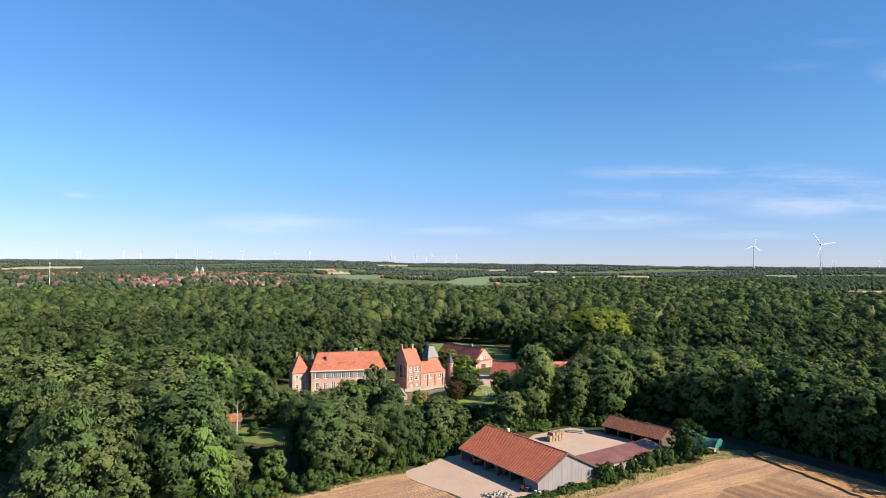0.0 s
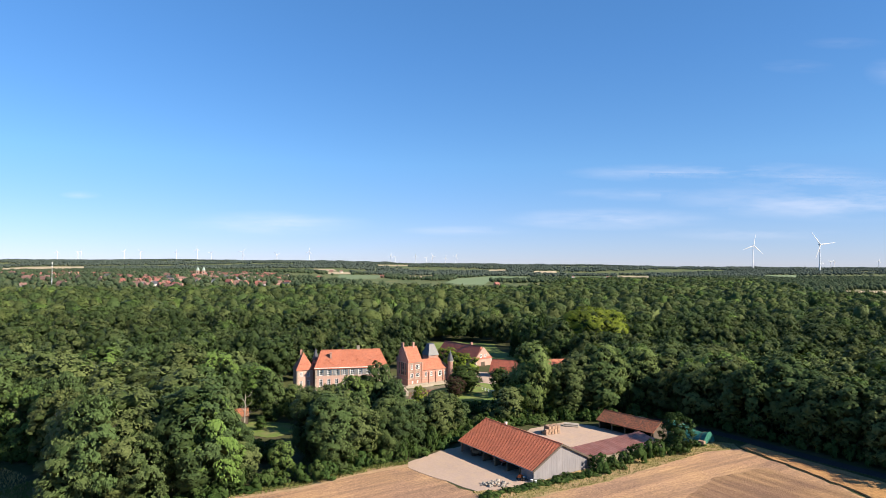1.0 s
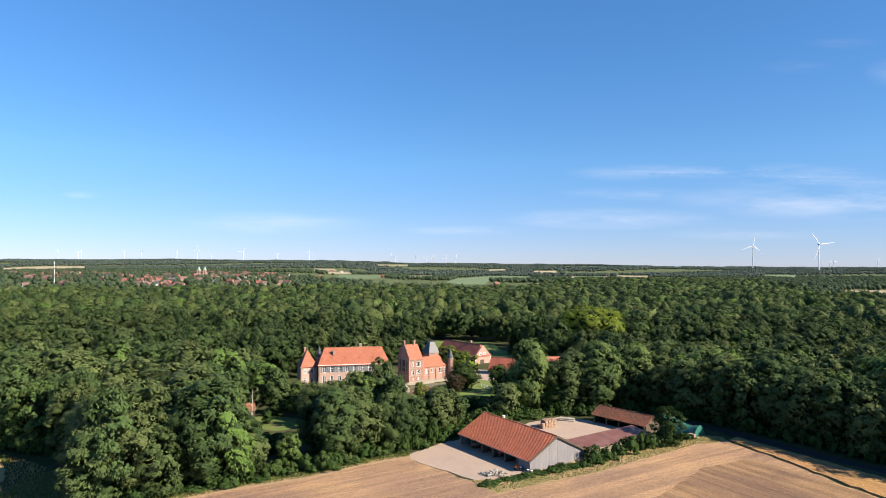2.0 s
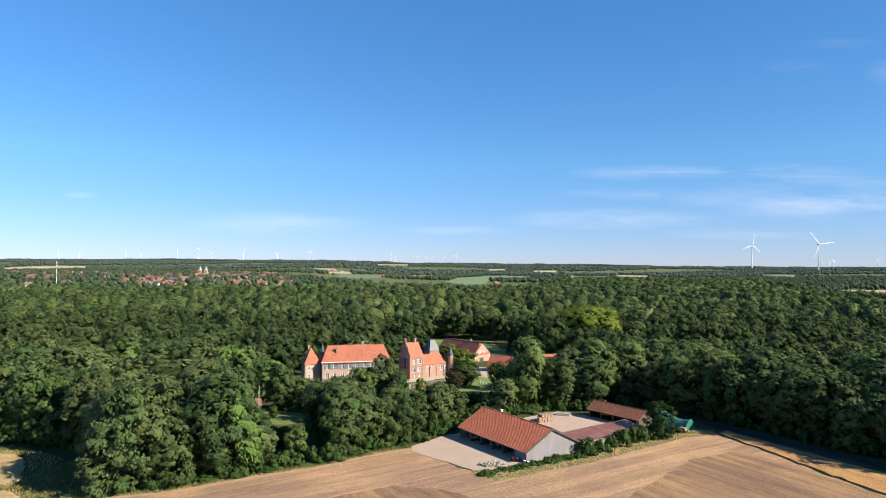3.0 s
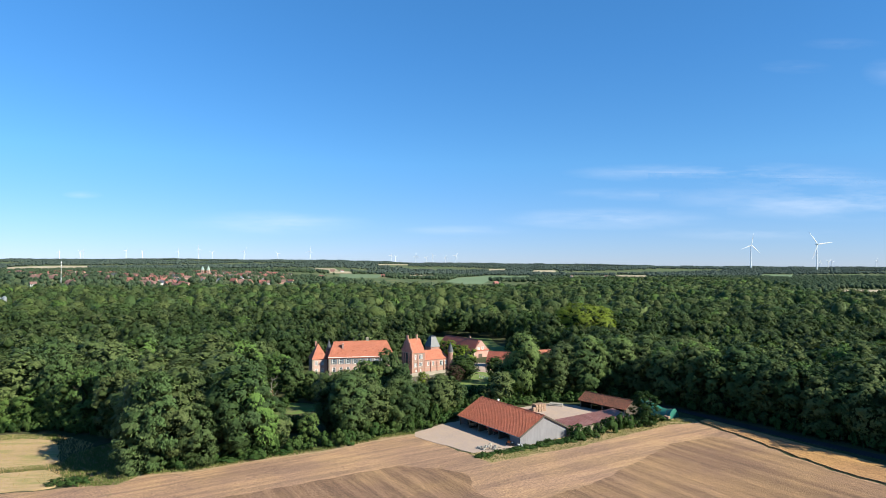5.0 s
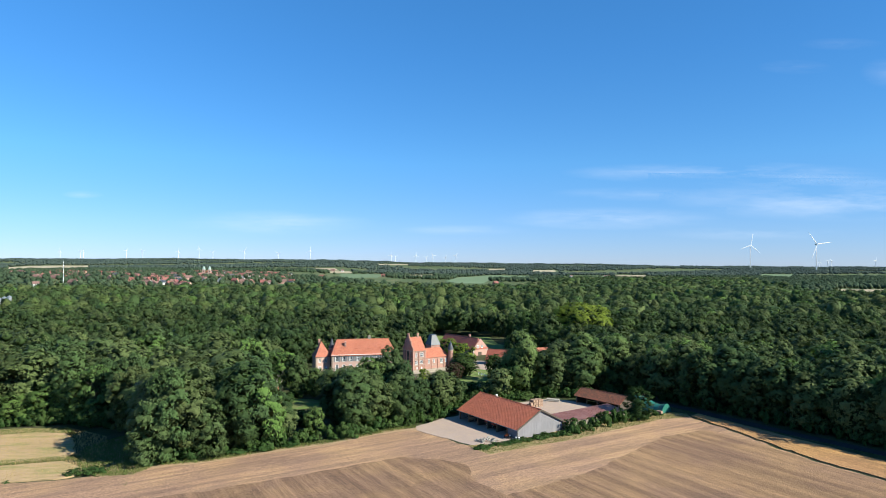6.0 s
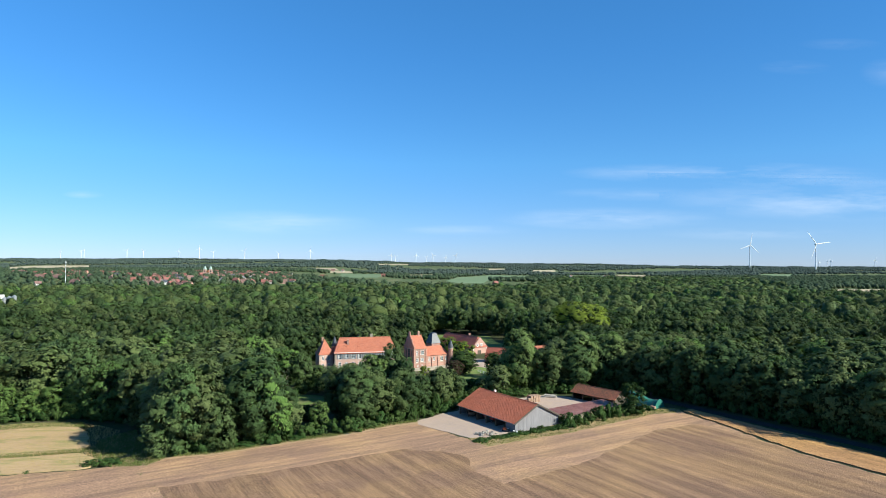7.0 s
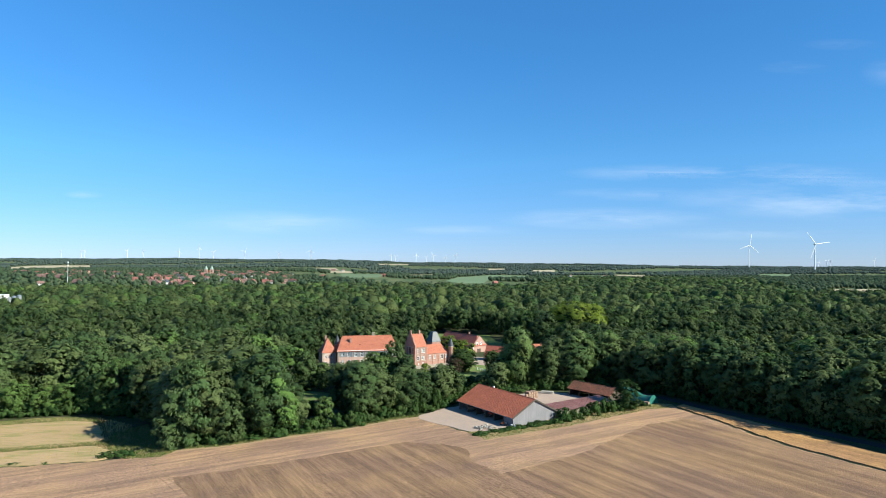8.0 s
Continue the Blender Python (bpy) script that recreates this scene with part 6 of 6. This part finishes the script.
def build_fence():
    """White park fence along the drive."""
    t = thing("park_fence", pose(0, 0, 0), "white painted rail fence along the lawn and drive", "fence")
    a, b, n = Vector((16.0, 249.0, 0)), Vector((33.5, 220.5, 0)), 15
    pts = [lerp(a, b, i / n) for i in range(n + 1)]
    for p in pts:
        p.z = land_z(p.x, p.y) + 0.1
        part("post", one_box(p.x - 0.12, p.x + 0.12, p.y - 0.12, p.y + 0.12, p.z - 0.1, p.z + 1.25), M_WHITE, t)
    for p, q in zip(pts, pts[1:]):
        for h in (0.55, 1.05):
            part("rail", one_tube(p + Vector((0, 0, h)), q + Vector((0, 0, h)), 0.09, 0.09, 4), M_WHITE, t)


build_fence()

# ---- far country: fields, woods, village, wind turbines ----
FAR_FIELDS = [
    ("straw", [(-1754, 2414), (-1575, 2353), (-1599, 2722), (-1845, 3140), (-2066, 3087), (-2060, 2836)]),
    ("straw", [(-573, 2676), (-471, 2715), (-547, 3041), (-630, 2981)]),
    ("straw", [(-449, 2351), (-372, 2475), (-421, 2705), (-489, 2588)]),
    ("green", [(-321, 1825), (-225, 2041), (-240, 2540), (-395, 2316)]),
    ("straw", [(-129, 2249), (-36, 2410), (-47, 2678), (-148, 2569)]),
    ("green", [(7, 1792), (46, 1597), (107, 1597), (159, 2042), (311, 2154), (376, 2568), (203, 2603), (55, 2280)]),
    ("straw", [(247, 3295), (350, 3346), (361, 3505), (267, 3466)]),
    ("straw", [(462, 3096), (589, 3145), (627, 3383), (502, 3346)]),
    ("green", [(469, 2237), (625, 2280), (728, 2611), (559, 2610)]),
    ("straw", [(711, 2492), (832, 2452), (925, 2726), (794, 2765)]),
    ("green", [(1379, 2620), (1519, 2626), (1744, 2996), (1579, 2979)]),
    ("straw", [(1323, 2412), (1404, 2413), (1514, 2601), (1425, 2597)]),
    ("green", [(674, 1016), (732, 998), (890, 1192), (793, 1192)]),
    ("straw", [(793, 1198), (895, 1198), (980, 1311), (870, 1311)]),
    ("straw", [(-417, 3817), (-234, 4071), (-249, 4338), (-430, 3995)]),
]
for kind, poly in FAR_FIELDS:
    sheet("field", poly, M_CROP if kind == "green" else M_STRAW, "distant green crop field between woods" if kind == "green" else "distant pale ripe grain field between woods", 0.9, 60.0, "field", 2.0)

sheet("pasture", [(-3700, 1150), (-900, 960), (0, 1010), (240, 1080), (330, 1750), (800, 1760), (760, 1300), (640, 960), (900, 900), (3700, 2500), (3700, 4780), (-3700, 4780)], M_PASTURE,
      "wide far pasture and farmland under the skyline", 0.45, 50.0, "farmland", 2.0)
VILLAGE = (-1400, -330, 1060, 1900)


def clear_far(x, y):
    """Treeless land: the fields, and a strip before each cleared so that the camera sees them."""
    ok = np.ones(len(x), bool)
    for kind, poly in FAR_FIELDS:
        cy = min(p[1] for p in poly)
        reach = 0.07 * cy
        for k in np.linspace(0, 1, 7):
            s = 1 - k * reach / cy
            ok &= ~inside([(p[0] * s, p[1] * s) for p in poly], x, y)
    return ok


x, y, g = scatter(-3700, 3700, 900, 4750, 19.0, 31, 0.9)
a = x / np.maximum(y, 1)
belt = np.sin(x / 210.0 + np.sin(y / 330.0) * 2) + np.sin(y / 145.0 + np.sin(x / 410.0) * 2.2) + g.normal(size=len(x)) * 0.35
belt = belt + 2.5 * ((a > 0.45) & (y > 1200) & (y < 2300))  # a broad wood towards the two turbines
s = (np.abs(x) < 0.765 * (y + 55) + 40) & (y > far_edge(x, y) + 10) & clear_far(x, y)
vill = (x > VILLAGE[0] - 150) & (x < VILLAGE[1] + 60) & (y > VILLAGE[2] - 60) & (y < VILLAGE[3])
s &= np.where(vill & (a < -0.26), (g.uniform(size=len(x)) < 0.55) | (belt > 0.8), np.where(y < 2200, belt > 0.0, belt > -0.45))
s &= (g.uniform(size=len(x)) < np.where(y > 3000, 0.55, np.where(y > 2200, 0.75, 1.0)))
x, y = x[s], y[s]
h = np.where(vill[s], g.uniform(8, 15, len(x)), g.uniform(11, 16, len(x)))
near_part = y < 2500
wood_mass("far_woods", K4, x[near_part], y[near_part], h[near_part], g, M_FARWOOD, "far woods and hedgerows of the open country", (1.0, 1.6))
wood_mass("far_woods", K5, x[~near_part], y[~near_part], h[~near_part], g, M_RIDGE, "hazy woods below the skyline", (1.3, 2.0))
# the wooded skyline
x, y, g = scatter(-3900, 3900, 4540, 4740, 26.0, 33)
h = 13 + 5 * np.sin(x / 90.0) * np.sin(x / 37.0 + 1) + g.uniform(-2, 3, len(x))
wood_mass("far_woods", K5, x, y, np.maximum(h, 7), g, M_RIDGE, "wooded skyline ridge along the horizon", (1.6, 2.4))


def build_house_kind(L, W, e, r, wall, roof_mat):
    t = thing("house", FAR_AWAY, "village house with tiled gable roof among trees", "house", "village houses")
    hs = [(1.5 + i * 2.6, 2.7 + i * 2.6, z, z + 1.4) for i in range(int((L - 2) / 2.6)) for z in (1.0, 3.6) if z + 1.6 < e]
    walls(t, L, W, -2.0, e, r, wall, (hs, [], [], []), 0.3)
    for h in hs:
        part("window", one_box(h[0], h[1], 0.12, 0.2, h[2], h[3]), M_GLASS, t)
    for q in range(2):
        bm = bmesh.new()
        o = 0.4
        d = (r - e) / (W / 2) * o
        p = ((-o, -o, e - d), (L + o, -o, e - d), (L + o, W / 2, r), (-o, W / 2, r)) if q == 0 else ((L + o, W + o, e - d), (-o, W + o, e - d), (-o, W / 2, r), (L + o, W / 2, r))
        courses(bm, *p, 3)
        part("roof", bm, roof_mat, t)
    chimney(t, L * 0.3, W / 2, r - 0.6, r + 0.9, 0.8)
    return t


KINDS = [build_house_kind(*k) for k in ((12, 9, 5.4, 10, M_RENDER, M_ROOF_VILLAGE), (14, 10, 5.6, 10.8, M_BRICK, M_ROOF_TOWN), (11, 9, 4.0, 9.0, M_RENDER, M_ROOF_VILLAGE),
                                        (18, 11, 5.0, 10.2, M_BRICK_PALE, M_ROOF_VILLAGE), (13, 9.5, 5.4, 10.4, M_RENDER, M_SLATE))]
rv = random.Random(17)
spots = []
while len(spots) < 190:  # two close quarters and a loose fringe
    q = rv.random()
    bear, y = ((rv.gauss(-0.475, 0.018), rv.uniform(1120, 1330)) if q < 0.26 else (rv.uniform(-0.42, -0.262), rv.uniform(1240, 1850)) if q < 0.74 else (rv.uniform(-0.73, -0.44), rv.uniform(1090, 1800)))
    x = bear * y
    if all(math.hypot(x - p, y - q) > 17 for p, q in spots) and y > far_edge(x, y) + 50:
        spots.append((x, y))
for i, (x, y) in enumerate(spots):
    copy_thing(KINDS[rv.choice((0, 1, 1, 1, 2, 3, 3, 4))], pose(x, y, land_z(x, y) + 0.4, 0, 0, rv.choice((0, 15, -20, 90, 75, 40)) + rv.uniform(-8, 8)) @ Matrix.Diagonal((0.95, 0.95, 0.95, 1)))
# lone farms out in the fields
for x, y, k, a in ((-228, 2200, 1, 5), (-215, 2215, 1, 95), (-128, 2700, 1, 10), (-108, 2730, 1, 100), (-350, 1690, 1, 20), (515, 2420, 2, 30), (640, 2380, 0, 10), (668, 2395, 1, 80),
                   (-480, 2560, 3, 10), (-440, 2600, 0, 30), (-60, 3000, 4, 0), (-20, 3040, 0, 20), (60, 2990, 2, 10), (1010, 1215, 3, 30), (130, 1490, 1, 40)):
    copy_thing(KINDS[k], pose(x, y, land_z(x, y), 0, 0, a))
for k in KINDS:
    k.matrix_world = pose(*{0: (-905, 1300), 1: (-640, 1290), 2: (-560, 1420), 3: (-720, 1370), 4: (-800, 1450)}[KINDS.index(k)], 0) @ pose(0, 0, 0)
    k.location.z = land_z(k.location.x, k.location.y)


def build_church():
    x, y = -566, 1390
    t = thing("church", pose(x, y, land_z(x, y), 0, 0, 12) @ Matrix.Diagonal((0.85, 0.85, 0.85, 1)), "village church with two pale towers and green spires", "church")
    for dx in (0.0, 15.0):
        part("tower", one_box(dx, dx + 7.5, 0, 7.5, -2, 23), M_BRICK_PALE, t)
        part("spire", one_tube((dx + 3.75, 3.75, 23), (dx + 3.75, 3.75, 34), 5.0, 0.2, 8), M_COPPER_ROOF, t)
        for z in (9, 16):
            part("window", one_box(dx + 2.8, dx + 4.7, -0.12, 0.2, z, z + 4), M_GLASS, t)
    part("nave", one_box(7.6, 14.9, 0.6, 30, -2, 14), M_PLINTH, t)
    bm = bmesh.new()
    courses(bm, (7.0, 30, 13.9), (7.0, 0.4, 13.9), (11.2, 0.4, 20), (11.2, 30, 20), 6)
    part("roof", bm, M_ROOF_BARN, t)
    bm = bmesh.new()
    courses(bm, (15.4, 0.4, 13.9), (15.4, 30, 13.9), (11.2, 30, 20), (11.2, 0.4, 20), 6)
    part("roof", bm, M_ROOF_BARN, t)


build_church()


def build_mast():
    x, y = -742, 1150
    t = thing("radio_mast", pose(x, y, land_z(x, y)), "tall slender red and white radio mast", "mast")
    for i in range(6):
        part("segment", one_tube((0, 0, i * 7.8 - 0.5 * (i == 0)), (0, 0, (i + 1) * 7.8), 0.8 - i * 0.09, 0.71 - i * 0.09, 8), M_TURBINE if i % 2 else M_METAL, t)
    for z in (37, 43):
        part("antenna_ring", one_tube((0, 0, z), (0, 0, z + 1.6), 1.0, 1.0, 10), M_WHITE, t)


build_mast()
wb = thing("grain_store", pose(-455, 560, land_z(-455, 560), 0, 0, 10), "white grain store with silos above the wood", "store")
part("body", one_box(0, 11, 0, 10, -1, 21.5), M_RENDER, wb)
for i in range(3):
    part("silo", one_tube((13.6 + i * 4.6, 4, -1), (13.6 + i * 4.6, 4, 18.0 + i), 2.1, 2.1, 14), M_METAL, wb)
    part("silo_cap", one_tube((13.6 + i * 4.6, 4, 18.0 + i), (13.6 + i * 4.6, 4, 19.4 + i), 2.2, 0.3, 14), M_METAL, wb)


def build_turbine(x, y, hub, rotor, spin, yaw, base_z=None, chord=1.0):
    """Tower, nacelle, hub and three tapered blades at rest; rotor faces along local -y."""
    t = thing("wind_turbine", pose(x, y, land_z(x, y) if base_z is None else base_z, 0, 0, yaw), "white three-bladed wind turbine far across the country", "wind turbine", "wind turbines")
    s = hub / 120
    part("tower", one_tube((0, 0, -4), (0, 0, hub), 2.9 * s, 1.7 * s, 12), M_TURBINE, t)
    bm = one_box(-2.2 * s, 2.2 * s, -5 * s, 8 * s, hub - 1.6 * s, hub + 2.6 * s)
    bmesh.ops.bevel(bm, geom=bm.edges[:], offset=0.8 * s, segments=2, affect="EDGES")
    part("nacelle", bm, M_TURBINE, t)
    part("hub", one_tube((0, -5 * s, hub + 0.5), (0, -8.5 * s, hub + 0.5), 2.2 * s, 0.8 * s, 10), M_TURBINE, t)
    for k in range(3):
        bm = bmesh.new()
        n = 8
        rings = []
        for i in range(n + 1):
            f = i / n
            c = (1.9 + 2.4 * math.sin(min(1, f * 4) * math.pi / 2)) * (1 - f * 0.8) * s * chord
            z = 1.5 * s + f * rotor
            rings.append([bm.verts.new((px * c * 0.5, py * c * 0.16 - 6.8 * s, z)) for px, py in ((-1, 0), (0, -1), (1, 0), (0, 1))])
        for p, q in zip(rings, rings[1:]):
            for j in range(4):
                bm.faces.new((p[j], p[(j + 1) % 4], q[(j + 1) % 4], q[j]))
        bm.faces.new(rings[-1])
        bm.faces.new(rings[0][::-1])
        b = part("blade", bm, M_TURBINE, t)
        b.matrix_basis = pose(0, 0, hub + 0.5) @ pose(0, 0, 0, 0, spin + 120 * k, 0)


build_turbine(1834, 3600, 128, 70, 10, 6, 36, 1.5)
build_turbine(2228, 3600, 150, 92, -38, 6, 22, 1.5)
# bearing (x over y), height of the hub above the skyline in thousandths of the distance, size of rotor
for bear, up, rot, spin in ((-0.634, 9.5, 4.5, 5), (-0.600, 10, 4, 60), (-0.595, 10.5, 4, 20), (-0.524, 11, 5, 40), (-0.497, 10, 5, 80), (-0.438, 9, 6, 15), (-0.404, 14, 7, 0), (-0.381, 8, 6, 50), (-0.329, 11, 8, 33),
                            (-0.273, 7, 6, 75), (-0.220, 12, 8, 8), (-0.086, 8, 5, 20), (-0.079, 6, 4, 70), (-0.045, 9, 6, 0), (-0.028, 6, 4, 45), (-0.017, 9, 6, 90), (0.004, 6, 5, 10), (0.021, 9, 6, 30),
                            (0.622, 5, 4, 10), (0.636, 6, 5, 55), (0.642, 6, 5, 80), (0.715, 8, 5, 20)):
    y = 4700.0
    z0 = land_z(bear * y, y)
    build_turbine(bear * y, y, 120, rot * 4.2, spin, 6, z0 + up * 4.7 + 24 - 120)

# ---- high thin cloud ----
M_CLOUD, _n, _l, _b = node_mat("cirrus")
_v = coords(_n, _l, (0.7, 1, 5.0))
_big = noise_tex(_n, _l, _v, 0.0016, 6, 0.62)
_r = ramp_node(_n, [(0.36, (0, 0, 0)), (0.70, (1, 1, 1))])
_l.new(_big, _r.inputs[0])
_g = _n.new("ShaderNodeTexGradient")
_g.gradient_type = "SPHERICAL"
_c = _n.new("ShaderNodeTexCoord")
_m = _n.new("ShaderNodeMapping")
_l.new(_c.outputs["Object"], _m.inputs["Vector"])
_l.new(_m.outputs[0], _g.inputs["Vector"])
_mul = mixed(_n, _l, _r.outputs[0], _g.outputs["Color"], 1.0, "MULTIPLY")
_mul = mixed(_n, _l, _mul, _n.new("ShaderNodeObjectInfo").outputs["Color"], 1.0, "MULTIPLY")
# the wisps glow of themselves, in place of sunlight on cloud
_e = _n.new("ShaderNodeEmission")
_e.inputs["Color"].default_value = (0.80, 0.80, 0.92, 1)
_e.inputs["Strength"].default_value = 0.58
_t = _n.new("ShaderNodeBsdfTransparent")
_x = _n.new("ShaderNodeMixShader")
_l.new(_mul, _x.inputs[0])
_l.new(_t.outputs[0], _x.inputs[1])
_l.new(_e.outputs[0], _x.inputs[2])
_l.new(_x.outputs[0], _n["Material Output"].inputs["Surface"])
for px, py, hw, hh, dense in ((1500, 352, 330, 40, 1.0), (1290, 304, 300, 22, 0.9), (1390, 318, 240, 14, 0.6), (1080, 386, 210, 22, 0.8), (480, 397, 190, 26, 0.7), (1500, 70, 80, 12, 0.22),
                              (1415, 112, 70, 14, 0.25), (1590, 122, 60, 30, 0.3), (140, 347, 40, 8, 0.6), (1340, 412, 180, 14, 0.6), (1130, 342, 160, 14, 0.4), (820, 408, 120, 10, 0.5)):
    d = 4820.0
    bm = bmesh.new()
    bm.faces.new([bm.verts.new(p) for p in ((-1, 0, -1), (1, 0, -1), (1, 0, 1), (-1, 0, 1))])
    ob = part("cirrus_cloud", bm, M_CLOUD)
    k = d / 1079
    ob.matrix_world = Matrix.Translation(((px - 784) * k, d, 50 + (467 - py) * k)) @ Matrix.Diagonal((hw * k, 1, hh * k, 1))
    ob.color = (dense * 0.52,) * 3 + (1,)
    ob.visible_shadow = False
    tagged(ob, "thin white wisp of high cirrus cloud", "cloud", kind="structure")
